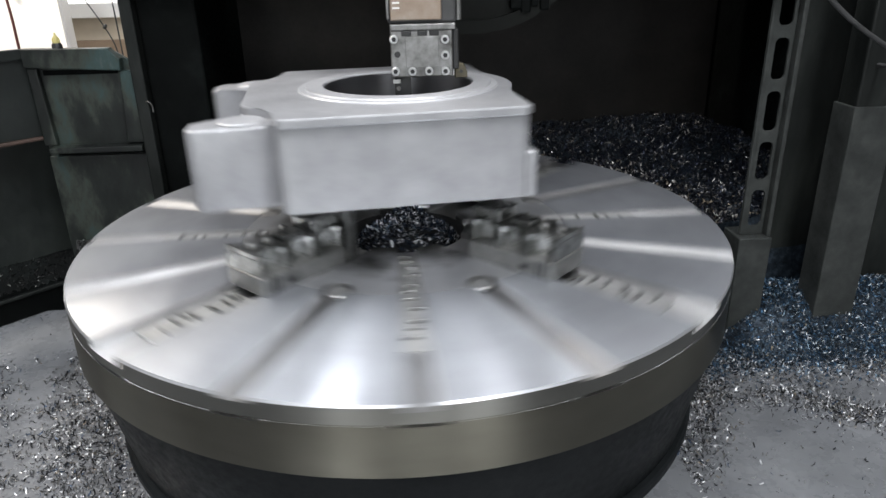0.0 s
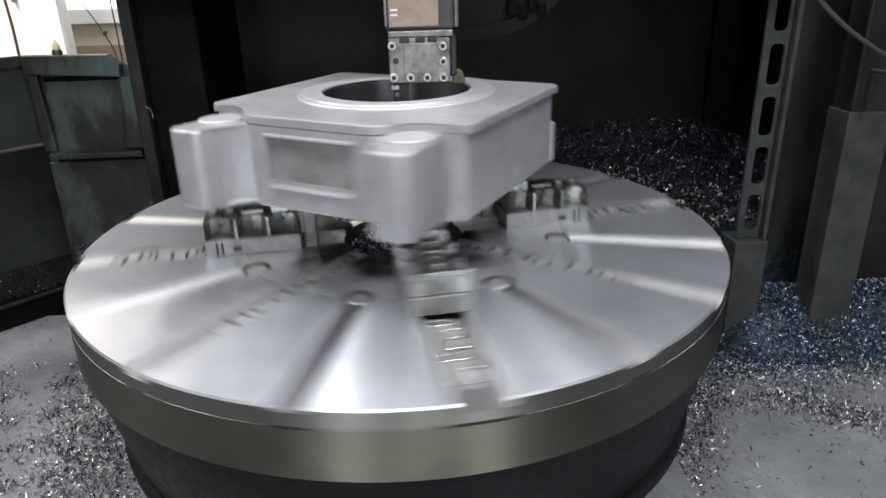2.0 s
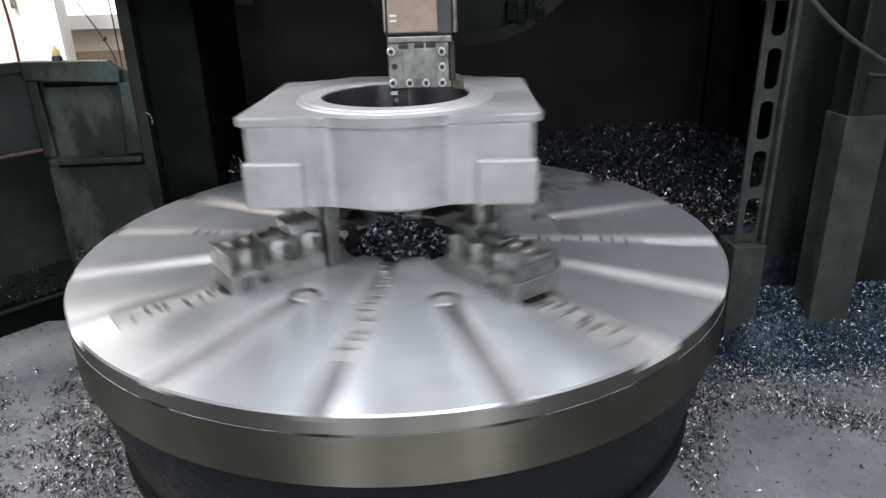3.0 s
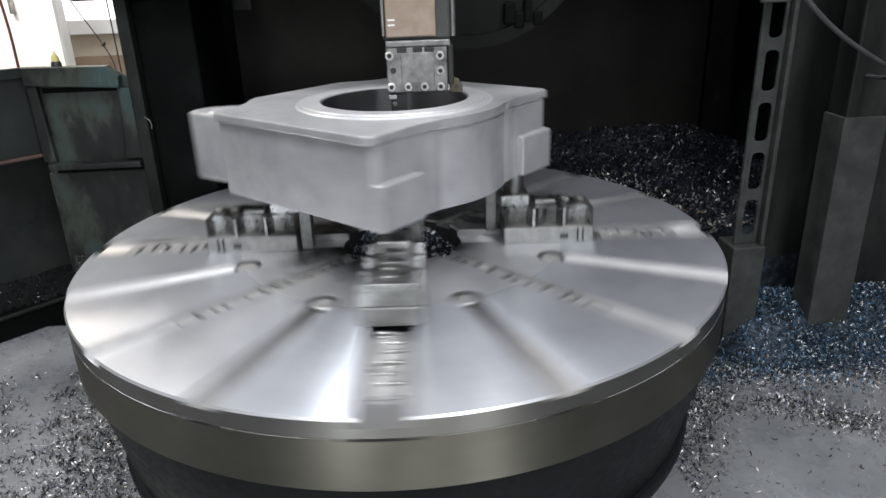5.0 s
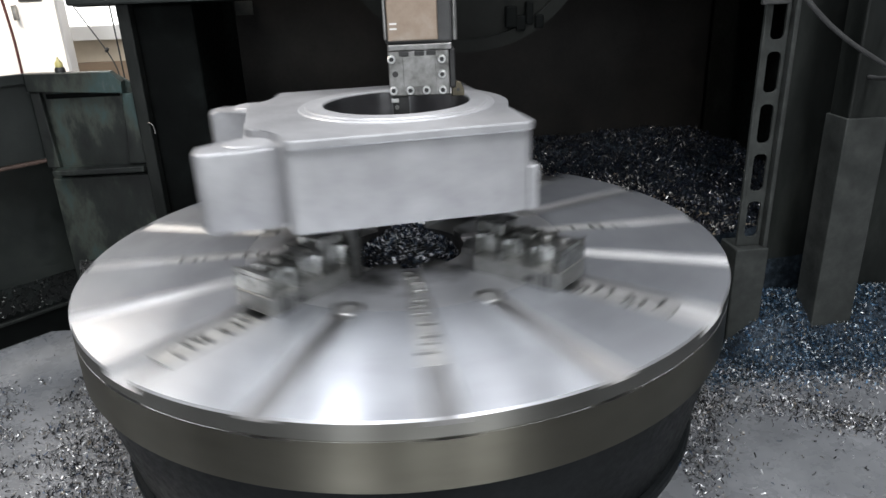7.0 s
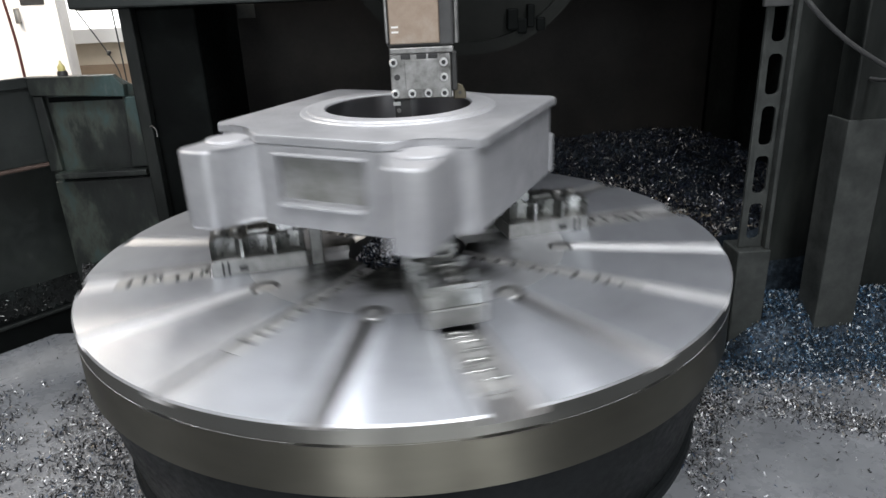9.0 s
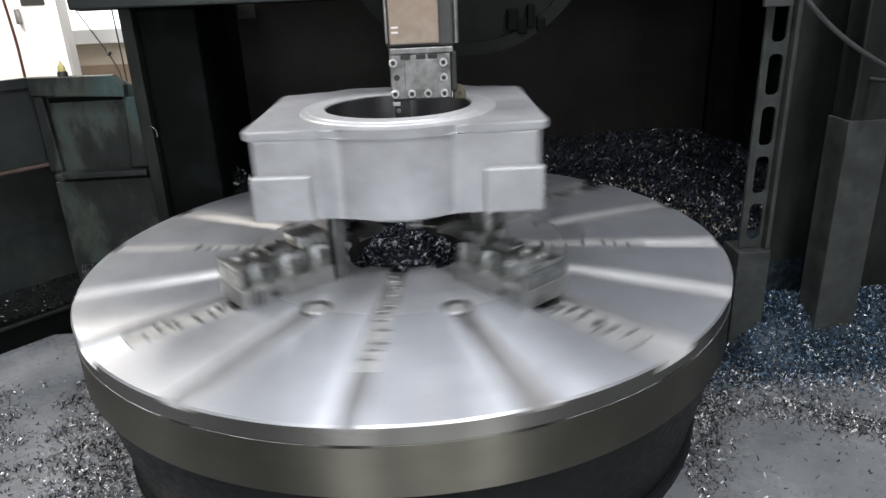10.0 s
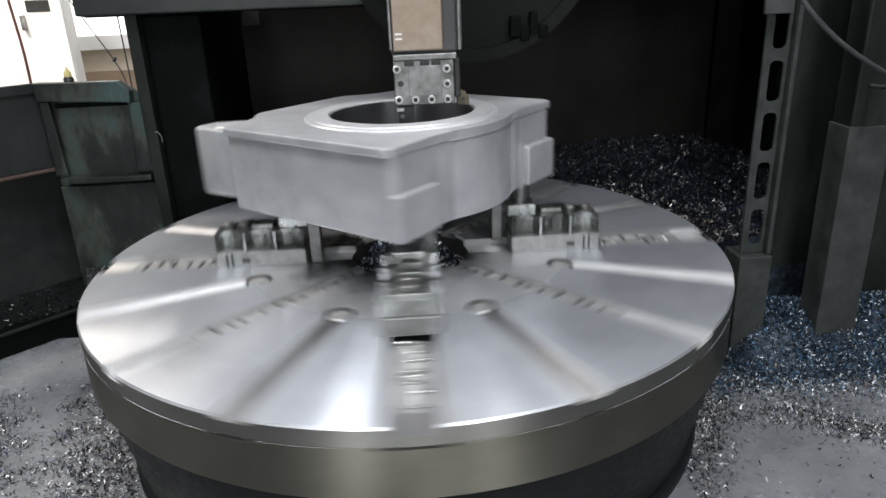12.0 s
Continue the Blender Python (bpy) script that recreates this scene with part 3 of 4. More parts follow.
part("side_strip", box(-0.0205, -0.0135, -0.064, -0.03, 0.515, 1.6, 0.002), M_HOLDER, ram)
part("conduit", rod(0.006, (0.143, -0.05, 0.51), (0.143, -0.05, 1.6), 12), M_HOLDER, ram)
part("clamp_plate", box(-0.014, 0.135, -0.064, 0.10, 0.490, 0.5045, 0.003), M_HOLDER, ram)
holder = part("tool_block", box(-0.014, 0.128, -0.060, 0.085, 0.386, 0.4895, 0.003), M_HOLDER, ram, "grey steel tool holder block")
part("side_plate", box(0.1285, 0.143, -0.05, 0.075, 0.40, 0.49, 0.003), M_DARK, ram)
part("cover_step", box(0.020, 0.096, -0.0625, -0.0605, 0.408, 0.476, 0.0015), M_HOLDER, ram)
for x in (0.012, 0.048, 0.075):
    part("notch", box(x, x + 0.022, -0.0635, -0.0605, 0.478, 0.4893, 0.002), M_DARK, ram)


def cap_screw(x, z, y=-0.0605):
    m = pose(x, y, z, 90, 0, 0)
    s = part("cap_screw", lathe([(0, 0.0), (0.0098, 0.0), (0.0098, 0.009), (0.0085, 0.0110), (0.0058, 0.0110), (0.0055, 0.004), (0, 0.004)], 24), M_BRIGHT, ram)
    s.matrix_basis = m
    h = part("hex_socket", lathe([(0, 0.0045), (0.0053, 0.0045), (0.0053, 0.0085), (0, 0.0085)], 6), M_DARK, s)


for x, z in ((-0.006, 0.472), (0.110, 0.469), (0.110, 0.4345), (-0.005, 0.401), (0.034, 0.400), (0.072, 0.3995), (0.110, 0.3985)):
    cap_screw(x, z)
part("screw_hole", rod(0.007, (0.001, -0.0602, 0.438), (0.001, -0.0612, 0.438), 20), M_DARK, ram)
part("tool_bar", prism([(-0.008, -0.05), (0.03, -0.05), (0.022, -0.01), (-0.002, -0.01)], 0.30, 0.3855, 0.003), M_DARK, ram, "dark boring bar")
part("insert", box(-0.012, 0.006, -0.056, -0.0505, 0.372, 0.381, 0.001), M_BRIGHT, ram, "bright cutting insert")
part("insert_screw", rod(0.005, (0.001, -0.0505, 0.36), (0.001, -0.058, 0.36), 14, bev=0.001), M_HOLDER, ram)
nozzle = prism([(0, 0), (0.03, 0), (0.030, 0.014), (0.022, 0.032), (0.010, 0.036), (0, 0.028)], 0, 0.016, 0.002)
bmesh.ops.transform(nozzle, verts=nozzle.verts, matrix=Matrix.Translation((0.134, -0.02, 0.378)) @ pose(0, 0, 0, 90, 0, 0))
part("nozzle_bracket", nozzle, M_BRASS, ram, "worn bronze coolant bracket")
for z in (0.548, 0.537):
    part("marking_bar", box(-0.006, 0.010, -0.0672, -0.0664, z, z + 0.004, 0), M_WHITE, ram, "white marking bar")
part("pin_hole", rod(0.004, (0.149, -0.0363, 0.393), (0.149, -0.0370, 0.393), 14), M_DARK, ram)
tagged(ram, "vertical lathe ram with bolted steel tool holder", "lathe ram")

# ---- crossrail, made-up saddle disc, column ----
rail = empty("crossrail")
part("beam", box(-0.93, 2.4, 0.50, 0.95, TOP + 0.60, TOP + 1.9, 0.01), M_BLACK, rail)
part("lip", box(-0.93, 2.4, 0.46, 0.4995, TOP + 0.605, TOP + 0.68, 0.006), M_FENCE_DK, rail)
tagged(rail, "dark crossrail of the lathe, shade in its colour", "crossrail")
# Disc added for the round edge of light on the back panel.
saddle = empty("saddle", (0.21, 0.28, TOP + 0.80))
sb = lathe([(0, 0), (0.345, 0), (0.35, 0.006), (0.35, 0.17), (0, 0.17)], 96)
bmesh.ops.transform(sb, verts=sb.verts, matrix=pose(0, 0.17, 0, 90, 0, 0))
part("light_patch_disc", sb, M_LIGHT_PATCH, saddle, smooth=True)
part("light_patch_ring", lathe([(0.318, 0), (0.352, 0), (0.352, 0.02), (0.318, 0.02)], 96, m=pose(0, -0.0205, 0, 90, 0, 0) @ pose(0, 0, 0, 180, 0, 0)), M_LIGHT_PATCH, saddle, smooth=True)
for x, z, w, h in ((0.10, -0.29, 0.030, 0.055), (0.128, -0.30, 0.026, 0.040), (0.155, -0.285, 0.020, 0.060), (0.18, -0.295, 0.024, 0.035)):
    part("hose_fitting", box(x, x + w, -0.030, -0.0015, z, z + h, 0.004), M_BLACK, saddle, "black hose fitting")
tagged(saddle, "made-up dark disc for a lit patch on the back panel", "saddle")
column = empty("machine_column")
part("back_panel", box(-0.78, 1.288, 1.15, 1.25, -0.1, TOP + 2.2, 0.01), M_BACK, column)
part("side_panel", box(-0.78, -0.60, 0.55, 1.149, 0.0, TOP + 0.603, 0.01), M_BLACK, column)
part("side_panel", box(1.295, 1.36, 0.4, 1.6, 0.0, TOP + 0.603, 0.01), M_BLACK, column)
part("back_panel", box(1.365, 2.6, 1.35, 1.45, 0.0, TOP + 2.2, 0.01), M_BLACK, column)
part("label_plate", box(-0.596, -0.53, 1.144, 1.1485, TOP + 0.535, TOP + 0.585, 0.001), M_STRUT, column, "small grey plate")
tagged(column, "machine column panels, blackened for the shade behind the table", "machine column")

# ---- guard fence on the left ----
post = empty("guard_post")
part("upright", box(-0.809, -0.772, 0.503, 0.548, -0.12, TOP + 0.612, 0.004), M_POST, post)
tube("hook", [(-0.772, 0.485, TOP + 0.256), (-0.765, 0.475, TOP + 0.260), (-0.752, 0.473, TOP + 0.255), (-0.750, 0.474, TOP + 0.235), (-0.752, 0.474, TOP + 0.225)], 0.002, M_HOLDER, post, "bent wire hook")
tagged(post, "dark grey steel guard post with a wire hook", "post")


def upright_plate(outline, y0, y1, r=0.003):
    """A plate with an outline in x and z, from y0 back to y1."""
    return prism(outline, -y1, -y0, r, m=pose(0, 0, 0, 90, 0, 0))


g = empty("guard_fence", (0, 0.55, TOP))
part("sheet", upright_plate([(-1.123, -0.54), (-0.815, -0.54), (-0.815, 0.370), (-0.868, 0.405), (-1.123, 0.405)], 0.0, 0.012), M_FENCE, g)
part("top_rail", upright_plate([(-1.123, 0.362), (-0.842, 0.347), (-0.839, 0.382), (-0.868, 0.413), (-1.123, 0.417)], -0.036, -0.001), M_FENCE, g)
part("stile", upright_plate([(-0.868, 0.121), (-0.815, 0.121), (-0.815, 0.345), (-0.850, 0.345)], -0.022, -0.001), M_FENCE, g)
part("stile", upright_plate([(-1.123, 0.121), (-1.085, 0.121), (-1.095, 0.358), (-1.123, 0.360)], -0.022, -0.001), M_FENCE, g)
# Black strips laid on the sheet draw the shade below rail and ledge.
part("shade_strip", box(-1.085, -0.862, -0.006, -0.0005, 0.335, 0.350, 0.001), M_BLACK, g, "black strip for the shade under the rail")
part("shade_strip", box(-1.095, -0.815, -0.006, -0.0005, 0.0835, 0.0985, 0.001), M_BLACK, g, "black strip for the shade under the ledge")
part("ledge", box(-1.10, -0.815, -0.052, -0.001, 0.100, 0.118, 0.003), M_FENCE, g)
part("lower_sheet", box(-1.123, -0.815, -0.010, -0.001, -0.54, 0.082, 0.002), M_FENCE, g, "bluish stained lower sheet")
tagged(g, "scuffed dark green sheet steel guard beside the table", "guard", "guard fences")
g = empty("guard_fence")
g.matrix_basis = Matrix.Translation((-1.123, 0.55, TOP)) @ pose(0, 0, 0, 0, 0, 45)
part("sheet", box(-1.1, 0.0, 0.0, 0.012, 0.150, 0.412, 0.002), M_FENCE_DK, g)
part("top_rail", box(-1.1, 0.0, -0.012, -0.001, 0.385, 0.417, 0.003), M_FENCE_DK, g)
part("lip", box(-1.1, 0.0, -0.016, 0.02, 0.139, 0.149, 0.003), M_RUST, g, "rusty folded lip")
part("lower_sheet", box(-1.1, 0.06, 0.115, 0.127, -0.54, 0.149, 0.002), M_FENCE_DK, g, "dark recessed lower sheet")
tagged(g, "dark sheet steel guard with a rusty lip", "guard", "guard fences")
lip = empty("trough_edge")
lip.matrix_basis = Matrix.Translation((-1.170, 0.488, 0)) @ pose(0, 0, 0, 0, 0, 45)
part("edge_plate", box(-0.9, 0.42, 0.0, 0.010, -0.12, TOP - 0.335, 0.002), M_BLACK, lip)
part("edge_flange", box(-0.9, 0.42, -0.012, -0.0005, TOP - 0.345, TOP - 0.335, 0.002), M_POST, lip)
tagged(lip, "dark steel edge of the chip trough", "trough edge")

# ---- right-hand posts ----
strut = empty("slotted_strut")
sx0, sx1, sy = 0.942, 1.022, 0.08
part("flange", box(sx1 - 0.012, sx1, sy - 0.030, sy, TOP - 0.10, TOP + 0.60, 0.002), M_STRUT, strut)
part("flange", box(sx0, sx0 + 0.010, sy - 0.012, sy, TOP - 0.10, TOP + 0.60, 0.002), M_STRUT, strut)


def slotted_web(x0, x1, y0, y1, z0, z1, slots, half, r):
    plate = part("web", box(x0, x1, y0, y1, z0, z1, 0.001), M_STRUT, strut)
    cut = None
    cx = (x0 + x1) / 2
    for a, c in slots:
        out = arc(cx + half - r, c - r, r, 0, 90, 5) + arc(cx - half + r, c - r, r, 90, 180, 5) + arc(cx - half + r, a + r, r, 180, 270, 5) + arc(cx + half - r, a + r, r, 270, 360, 5)
        cut = prism(out, -0.1, 0.1, 0, bm=cut, m=Matrix.Translation((0, (y0 + y1) / 2, 0)) @ pose(0, 0, 0, 90, 0, 0))
    cm = bpy.data.meshes.new("cut")
    cut.to_mesh(cm)
    cut.free()
    cutter = new("cut", cm)
    mod = plate.modifiers.new("cut", "BOOLEAN")
    mod.operation, mod.solver, mod.object = "DIFFERENCE", "EXACT", cutter
    done = bpy.data.meshes.new_from_object(plate.evaluated_get(bpy.context.evaluated_depsgraph_get()))
    plate.modifiers.clear()
    plate.data = done
    bpy.data.objects.remove(cutter)


slotted_web(sx0 + 0.0105, sx1 - 0.0125, sy - 0.008, sy - 0.001, TOP - 0.10, TOP + 0.60, [(TOP + z, TOP + z + 0.105) for z in (-0.075, 0.060, 0.195, 0.33, 0.465)], 0.019, 0.014)
tagged(strut, "slotted dark steel strut standing on a block", "strut")
foot = part("strut_block", box(0.930, 1.024, 0.04, 0.14, 0.0, TOP - 0.101, 0.004), M_STRUT)
tagged(foot, "dark grey steel block under the slotted strut", "block")
pillar = empty("pillar")
part("shaft", box(1.166, 1.271, 0.006, 0.09, 0.0, TOP + 1.2, 0.006), M_POST, pillar)
part("sleeve", box(1.160, 1.277, 0.0, 0.096, 0.0, TOP + 0.265, 0.003), M_STRUT, pillar, "paler grey sleeve")
tagged(pillar, "dark grey square steel pillar in the chips", "pillar")
plate = part("pillar", box(1.090, 1.250, 0.20, 0.24, 0.0, TOP + 1.2, 0.005), M_POST)
tagged(plate, "dark grey flat steel upright behind the strut", "pillar")
pillar3 = part("pillar", box(1.30, 1.5, 0.12, 0.30, 0.0, TOP + 1.2, 0.006), M_POST)
tagged(pillar3, "dark grey steel pillar beside the chip heap", "pillar")
brkt = part("bracket_plate", box(0.912, 0.985, 0.03, 0.045, TOP + 0.553, TOP + 0.75, 0.003), M_PLATE_DK)
tagged(brkt, "pale grey steel bracket plate on the strut", "bracket")
cab = tube("cable", [(0.95, 0.028, TOP + 0.70), (0.90, -0.08, TOP + 0.69), (0.86, -0.18, TOP + 0.62), (0.876, -0.2, TOP + 0.585), (0.915, -0.2, TOP + 0.545), (0.989, -0.2, TOP + 0.484), (1.088, -0.2, TOP + 0.429), (1.19, -0.14, TOP + 0.385), (1.20, -0.04, TOP + 0.37), (1.20, 0.004, TOP + 0.37)], 0.0055, M_RUBBER)
tagged(cab, "sagging grey rubber cable", "cable")

# ---- beyond the guard ----
cabinet = empty("white_cabinet")
part("carcass", box(-2.9, -1.715, 2.2, 2.30, -0.12, 2.0, 0.01), M_WHITE, cabinet)
part("door", box(-2.5, -1.72, 2.185, 2.199, 0.0, 1.95, 0.005), M_WHITE, cabinet)
part("vent", box(-1.895, -1.776, 2.180, 2.1845, TOP + 0.603, TOP + 0.66, 0.003), M_DARK, cabinet, "dark vent slot")
part("handle", box(-1.925, -1.908, 2.15, 2.1845, TOP + 0.515, TOP + 0.59, 0.004), M_HOLDER, cabinet)
tagged(cabinet, "white painted steel cabinet beyond the guard", "cabinet")
window = empty("window_1")
part("pane", box(-2.35, -0.9, 3.0, 3.01, TOP + 0.44, TOP + 1.6, 0), M_WINDOW, window)
part("window_sill", box(-2.35, -0.9, 2.94, 3.05, TOP + 0.352, TOP + 0.439, 0.004), M_WHITE, window)
tagged(window, "bright glowing workshop window", "window", kind="structure")
tagged(part("wall_panel", box(-2.35, -0.9, 3.0, 3.08, TOP + 0.216, TOP + 0.351, 0.004), M_BEIGE), "pale beige boarded wall below the window", "wall", kind="structure")
tagged(part("wall_board", box(-2.35, -0.9, 2.99, 3.09, -0.12, TOP + 0.215, 0.004), M_BROWN), "brown boarded wall foot", "wall", kind="structure")
c1 = tube("cable", [(-1.30, 1.0, TOP + 0.90), (-1.166, 1.0, TOP + 0.653), (-1.10, 1.0, TOP + 0.53), (-1.049, 1.0, TOP + 0.438), (-1.03, 1.0, TOP + 0.39), (-1.012, 1.0, TOP + 0.33), (-1.00, 1.0, 0.02), (-0.99, 1.0, -0.08)], 0.0022, M_RUBBER)
part("knot", lathe([(0, -0.010), (0.005, -0.008), (0.007, 0), (0.005, 0.008), (0, 0.010)], 12, m=pose(-1.049, 1.0, TOP + 0.440, 0, 35, 0)), M_RUBBER, c1)
tagged(c1, "thin knotted cable hanging slantwise behind the guard", "cable")
c2 = tube("cable", [(-1.02, 1.02, TOP + 1.0), (-1.017, 1.02, TOP + 0.647), (-1.014, 1.02, TOP + 0.49), (-1.012, 1.02, TOP + 0.34), (-1.01, 1.02, -0.08)], 0.0026, M_RUBBER)
tagged(c2, "thin dark cable hanging behind the guard", "cable")
c3 = tube("cable", [(-1.39, 1.0, TOP + 0.9), (-1.377, 1.0, TOP + 0.661), (-1.369, 1.0, TOP + 0.545), (-1.365, 1.0, TOP + 0.456), (-1.369, 1.0, TOP + 0.372), (-1.37, 1.0, -0.08)], 0.005, M_RED)
tagged(c3, "dark red hose hanging behind the guard", "hose")


def bottle(x, y, z):
    b = empty("glue_bottle", (x, y, z))
    part("bottle_body", lathe([(0, 0), (0.013, 0), (0.015, 0.002), (0.015, 0.032), (0.012, 0.038), (0, 0.038)], 24), M_DARK, b, smooth=True)
    part("cap", lathe([(0, 0.0385), (0.011, 0.0385), (0.011, 0.050), (0.004, 0.060), (0.002, 0.068), (0, 0.068)], 24), M_YELLOW, b, "yellow pointed cap", smooth=True)
    return tagged(b, "small dark bottle with yellow nozzle cap on the guard", "bottle")


bottle(-1.02, 0.535, TOP + 0.3925)

# ---- chips ----
rng = np.random.default_rng(7)


def chips(name, centres, size, mat, label, lift=0.0):
    """Short curled ribbons of steel, one mesh; centres is an n x 3 array."""
    n = len(centres)
    steps = 5
    sz = size * rng.uniform(0.6, 1.7, n)
    curl = rng.uniform(0.8, 4.5, n)
    wide = sz * rng.uniform(0.10, 0.26, n)
    s = np.linspace(-0.5, 0.5, steps)
    ang = curl[:, None] * s[None, :]
    rad = (sz / curl)[:, None]
    pts = np.zeros((n, steps, 2, 3))
    for e, sg in enumerate((-0.5, 0.5)):
        pts[:, :, e, 0] = rad * np.sin(ang)
        pts[:, :, e, 1] = sg * wide[:, None] + 0.35 * sz[:, None] * s[None, :] * (curl[:, None] > 2.5)
        pts[:, :, e, 2] = rad * (1 - np.cos(ang))
    q = rng.normal(size=(n, 4)) * np.array([1.0, 0.55, 0.55, 1.0])
    q /= np.linalg.norm(q, axis=1)[:, None]
    w, x, y, z = q.T
    rot = np.stack([np.stack([1 - 2 * (y * y + z * z), 2 * (x * y - z * w), 2 * (x * z + y * w)], -1), np.stack([2 * (x * y + z * w), 1 - 2 * (x * x + z * z), 2 * (y * z - x * w)], -1), np.stack([2 * (x * z - y * w), 2 * (y * z + x * w), 1 - 2 * (x * x + y * y)], -1)], 1)
    v = np.einsum("nij,nabj->nabi", rot, pts)
    low = v[..., 2].min(axis=(1, 2))
    v[..., 2] -= low[:, None, None] * 0.8
    v += centres[:, None, None, :]
    v = v.reshape(-1, 3)
    base = (np.arange(n) * steps * 2)[:, None]
    quads = []
    for i in range(steps - 1):
        quads.append(base + np.array([[2 * i, 2 * i + 1, 2 * i + 3, 2 * i + 2]]))
    f = np.stack(quads, 1).reshape(-1, 4)
    me = bpy.data.meshes.new(name)
    me.vertices.add(len(v))
    me.vertices.foreach_set("co", v.ravel())
    me.loops.add(f.size)
    me.loops.foreach_set("vertex_index", f.ravel().astype(np.int32))
    me.polygons.add(len(f))
    me.polygons.foreach_set("loop_start", np.arange(0, f.size, 4, dtype=np.int32))
    me.update(calc_edges=True)
    me.materials.append(mat)
    ob = new(name, me)
    return tagged(ob, label, "metal chips", kind="stuff")


def bumps(x, y):
    return 0.5 + 0.25 * np.sin(9 * x + 3 * y) + 0.15 * np.sin(17 * y - 6 * x + 1) + 0.1 * np.sin(31 * x + 23 * y)


def heap(name, height, x0, x1, y0, y1, step, label, base, mat=M_HEAP):
    """A heap of packed chips as a height field that ends on its base."""
    xs, ys = np.arange(x0, x1 + step, step), np.arange(y0, y1 + step, step)
    bm = bmesh.new()
    grid = [[bm.verts.new((x, y, max(base - 0.02, height(x, y)))) for y in ys] for x in xs]
    for i in range(len(xs) - 1):
        for j in range(len(ys) - 1):
            bm.faces.new((grid[i][j], grid[i + 1][j], grid[i + 1][j + 1], grid[i][j + 1]))
    ob = part(name, bm, mat, smooth=True)
    return tagged(ob, label, "chip heap", kind="stuff")


def right_h(x, y):
    d = np.clip((x - 0.82) / 0.27, 0, 1) * np.clip((y + 0.15) / 0.22, 0, 1)
    d = d * d * (3 - 2 * d)
    return -0.015 + d * (0.115 + 0.06 * bumps(x, y))


def back_h(x, y):
    r = np.hypot(x, y)
    up = np.clip((r - 0.83) / 0.6, 0, 1)
    side = np.clip((x + 1.0) / 1.0, 0.60, 1.0)
    pile = 0.20 * np.exp(-((x + 0.575) / 0.05) ** 2 - ((y - 0.72) / 0.11) ** 2)
    return pile + np.where((r < 0.82) | ((x > 0.90) & (y < 0.21)), -0.05, TOP - 0.16 + up * side * (0.19 + 0.06 * bumps(x, y) - 0.10 * np.clip(x - 0.5, 0, 1)) - 0.05 * (1 - side))


def left_d(x, y):
    """How far a point lies behind the trough's edge."""
    return ((y - 0.488) - (x + 1.170)) * 0.7071


def left_h(x, y):
    d = left_d(x, y)
    return np.where(d < 0.012, -0.15, TOP - 0.350 + np.clip(d / 0.16, 0, 1) * 0.085 + 0.015 * bumps(x, y))


def foot_h(x, y):
    return TOP - 0.40 + np.clip((y - 0.445) / 0.09, 0, 1) * (0.19 + 0.05 * bumps(x, y)) * np.clip((-0.80 - x) / 0.12, 0, 1)


heap("chip_heap", lambda x, y: float(right_h(x, y)), 0.80, 2.2, -0.25, 0.9, 0.03, "blued steel chip heap round the pillars", 0.0)
heap("chip_heap", lambda x, y: float(back_h(x, y)), -0.6, 1.30, 0.0, 1.15, 0.03, "dark heap of steel chips behind the table", 0.0)
# this heap's body is near-black under its loose chips
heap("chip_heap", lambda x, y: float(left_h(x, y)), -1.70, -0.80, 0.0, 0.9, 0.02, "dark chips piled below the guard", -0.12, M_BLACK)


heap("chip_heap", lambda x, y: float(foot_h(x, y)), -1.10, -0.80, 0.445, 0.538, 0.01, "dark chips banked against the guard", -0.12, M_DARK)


def spread(n, x0, x1, y0, y1, keep, height):
    x, y = rng.uniform(x0, x1, n), rng.uniform(y0, y1, n)
    k = rng.uniform(0, 1, n) < keep(x, y)
    x, y = x[k], y[k]
    return np.stack([x, y, height(x, y)], 1)


def clear(x, y):
    return np.hypot(x, y) > 0.75


chips("blued_chips", spread(42000, 0.82, 1.8, -0.24, 0.6, lambda x, y: clear(x, y) * np.clip((right_h(x, y) + 0.014) / 0.05, 0, 1), lambda x, y: np.maximum(right_h(x, y), 0.001)), 0.0098, M_CHIP_BLUE, "loose blued steel chips on the heap")
chips("dark_chips", spread(26000, 0.2, 1.29, 0.0, 1.14, lambda x, y: (back_h(x, y) > 0.0) * 1.0, back_h), 0.016, M_CHIP_DARK, "dark blue and golden steel chips behind the table")
chips("straw_chips", spread(16000, 0.45, 1.29, 0.05, 0.9, lambda x, y: (back_h(x, y) > 0.0) * np.exp(-((np.hypot(x, y) - 0.85) / 0.14) ** 2), back_h), 0.024, M_CHIP_GOLD, "straw and silver chips along the table edge")
chips("dark_chips", spread(7000, -0.6, 0.2, 0.5, 1.14, lambda x, y: (np.hypot(x, y) > 0.83) * 1.0, back_h), 0.016, M_CHIP_DARK, "dark steel chips behind the table")
chips("straw_chips", spread(1500, -0.60, -0.45, 0.56, 0.95, lambda x, y: (np.hypot(x, y) > 0.82) * 1.0, back_h), 0.018, M_CHIP_DULL, "grey chips piled beside the column")


def right_keep(x, y):
    band = np.exp(-((y + 0.25 + 0.42 * (x - 0.89)) / 0.055) ** 2)
    base = np.exp(-((np.hypot(x, y) - 0.78) / 0.05) ** 2) * (y < -0.18)
    edge = np.exp(-((y + 0.12) / 0.10) ** 2)
    return clear(x, y) * np.clip(0.010 + (1.1 * band + 0.5 * edge) * bumps(x * 2.4, y * 2.6) + 0.5 * base, 0, 1)


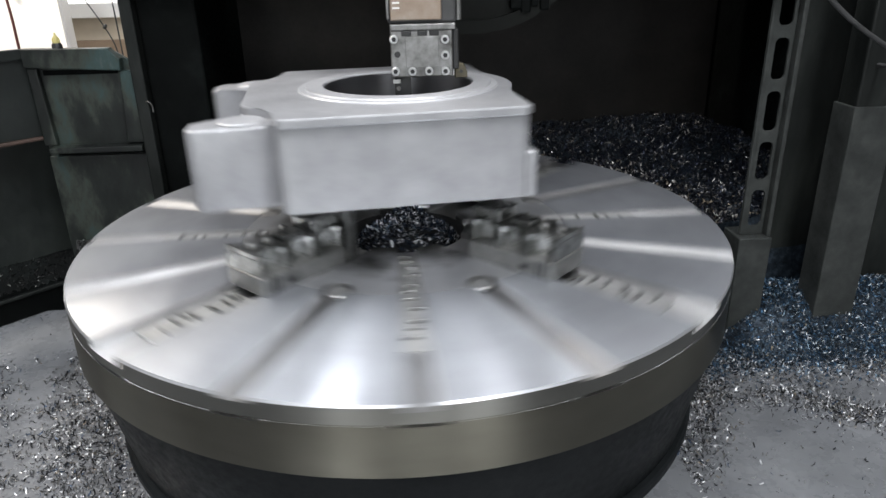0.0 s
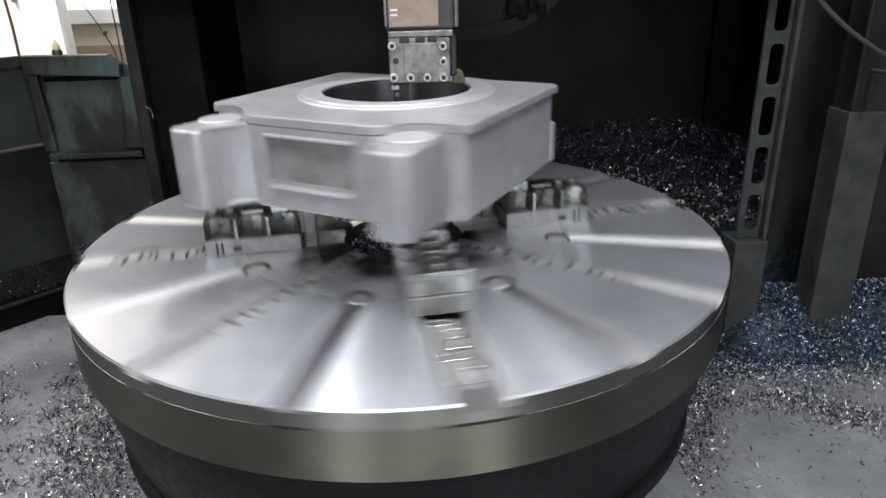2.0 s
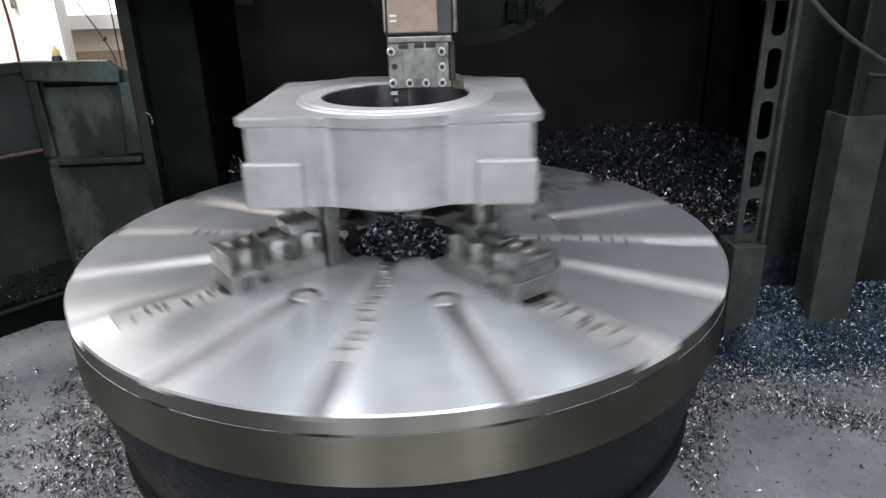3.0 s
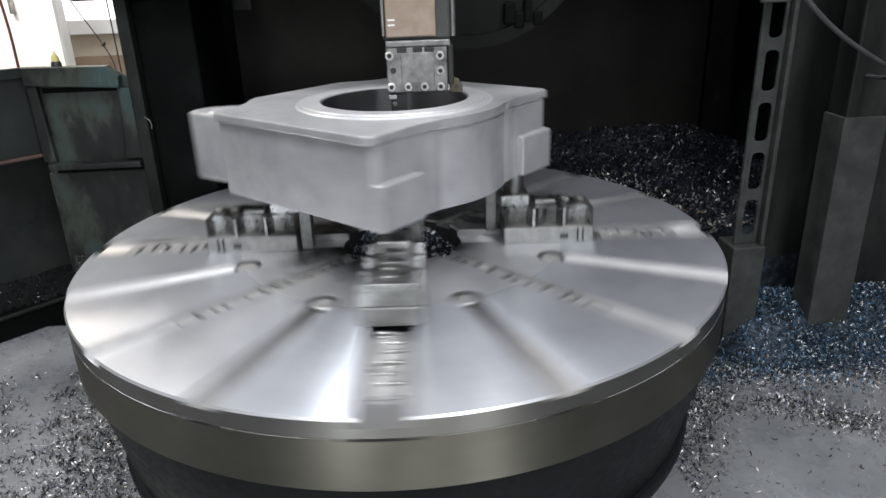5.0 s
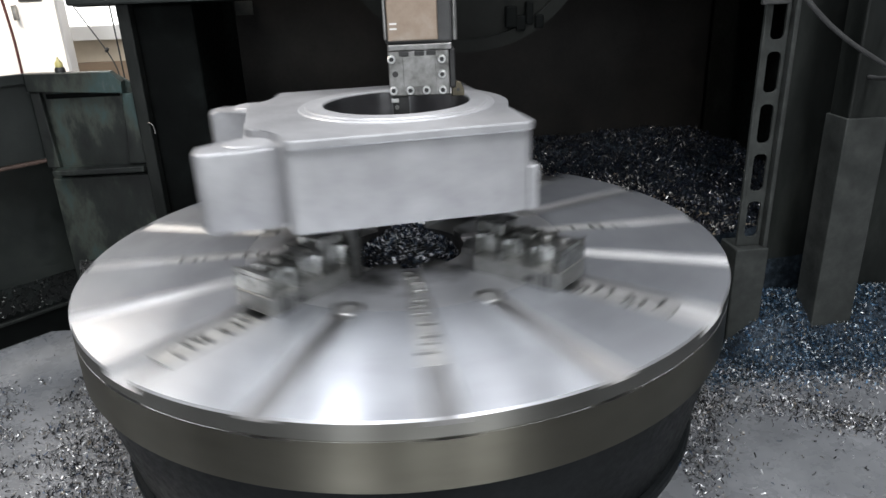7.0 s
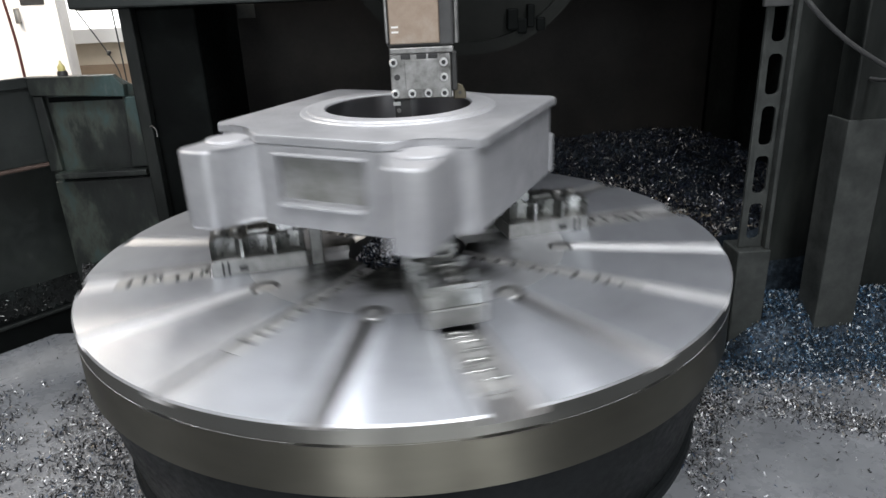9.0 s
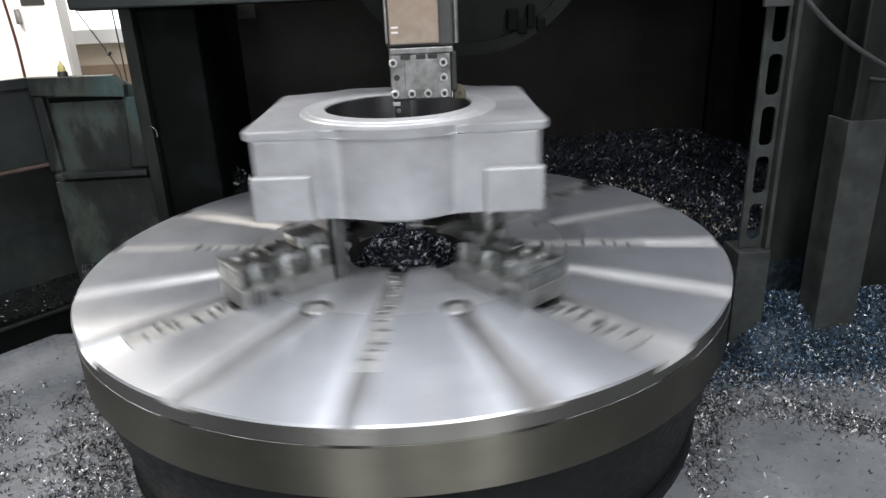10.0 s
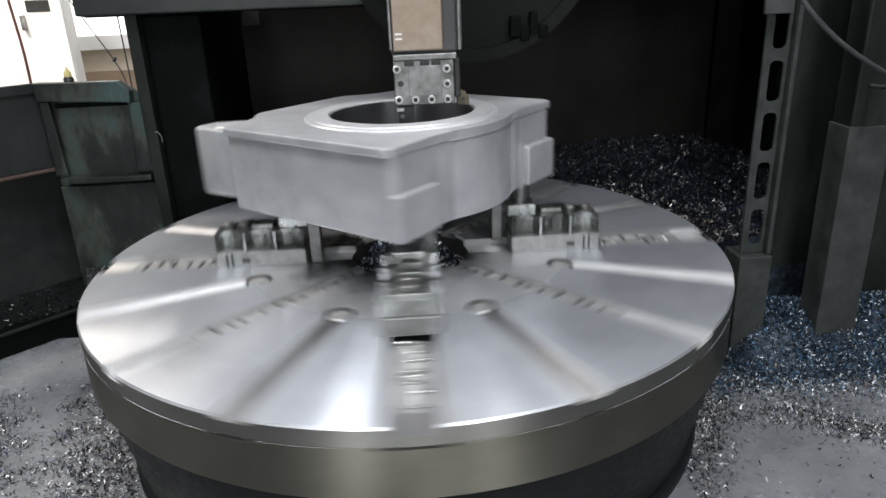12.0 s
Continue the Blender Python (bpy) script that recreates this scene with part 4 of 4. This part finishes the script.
def left_keep(x, y):
    r = np.hypot(x, y)
    near = np.exp(-((r - 0.86) / 0.10) ** 2) * (y < -0.05)
    far = np.clip((0.16 - y) / 0.22, 0, 1) * np.clip((bumps(x * 2.2, y * 2.6) - 0.30) * 2.4, 0.02, 1)
    return clear(x, y) * np.clip(0.006 + 1.05 * far + 0.65 * near, 0, 1)


chips("blued_chips", spread(26000, 0.80, 1.8, -0.40, -0.02, lambda x, y: clear(x, y) * np.exp(-((np.minimum(y, -0.08) + 0.08) / 0.07) ** 2) * 0.9, lambda x, y: np.maximum(right_h(x, y), 0.001)), 0.0092, M_CHIP_BLUE, "loose blued steel chips round the heap's foot")
chips("floor_chips", spread(72000, 0.60, 1.7, -0.75, 0.1, right_keep, lambda x, y: 0 * x + 0.001), 0.0092, M_CHIP_GREY, "silver and blue steel chips strewn on the floor")
chips("floor_chips", spread(30000, -1.45, -0.5, -0.8, 0.43, lambda x, y: left_keep(x, y) * (left_d(x, y) < -0.03), lambda x, y: 0 * x + 0.001), 0.0105, M_CHIP_GREY, "grey steel chips strewn on the floor plate")
chips("guard_chips", spread(9000, -1.70, -0.82, 0.0, 0.85, lambda x, y: (left_d(x, y) > 0.015) * (left_d(x, y) < 0.14) * 0.9, left_h), 0.010, M_CHIP_DULL, "dull chips along the foot of the guard")


chips("guard_chips", spread(3500, -1.10, -0.82, 0.45, 0.536, lambda x, y: 0.9 + 0 * x, foot_h), 0.010, M_CHIP_DULL, "dull chips banked against the guard")


def centre_h(x, y):
    r = np.hypot(x, y)
    return -0.068 + 0.115 * np.clip(1 - (r / 0.15) ** 2, 0, 1) * (0.6 + 0.6 * bumps(x * 3, y * 3))


a, r = rng.uniform(0, 2 * np.pi, 4500), 0.148 * np.sqrt(rng.uniform(0, 1, 4500))
cx, cy = r * np.cos(a), r * np.sin(a)
table_chips = chips("table_chips", np.stack([cx, cy, centre_h(cx, cy)], 1), 0.012, M_CHIP_MID, "blued chips heaped in the middle of the table")
table_chips.matrix_basis = pose(0, 0, TOP)


def motions():
    rows = [(i / 10, pose(0, 0, TOP, 0, 0, TURN_START + TURN_RATE * i / 10)) for i in range(121)]
    for thing in (table, *supports, *jacks, table_chips):
        walk(thing, rows)
    walk(casting, [(t, m @ pose(0, 0, 0, 0, 0, CAST_TURN)) for t, m in rows])


motions()
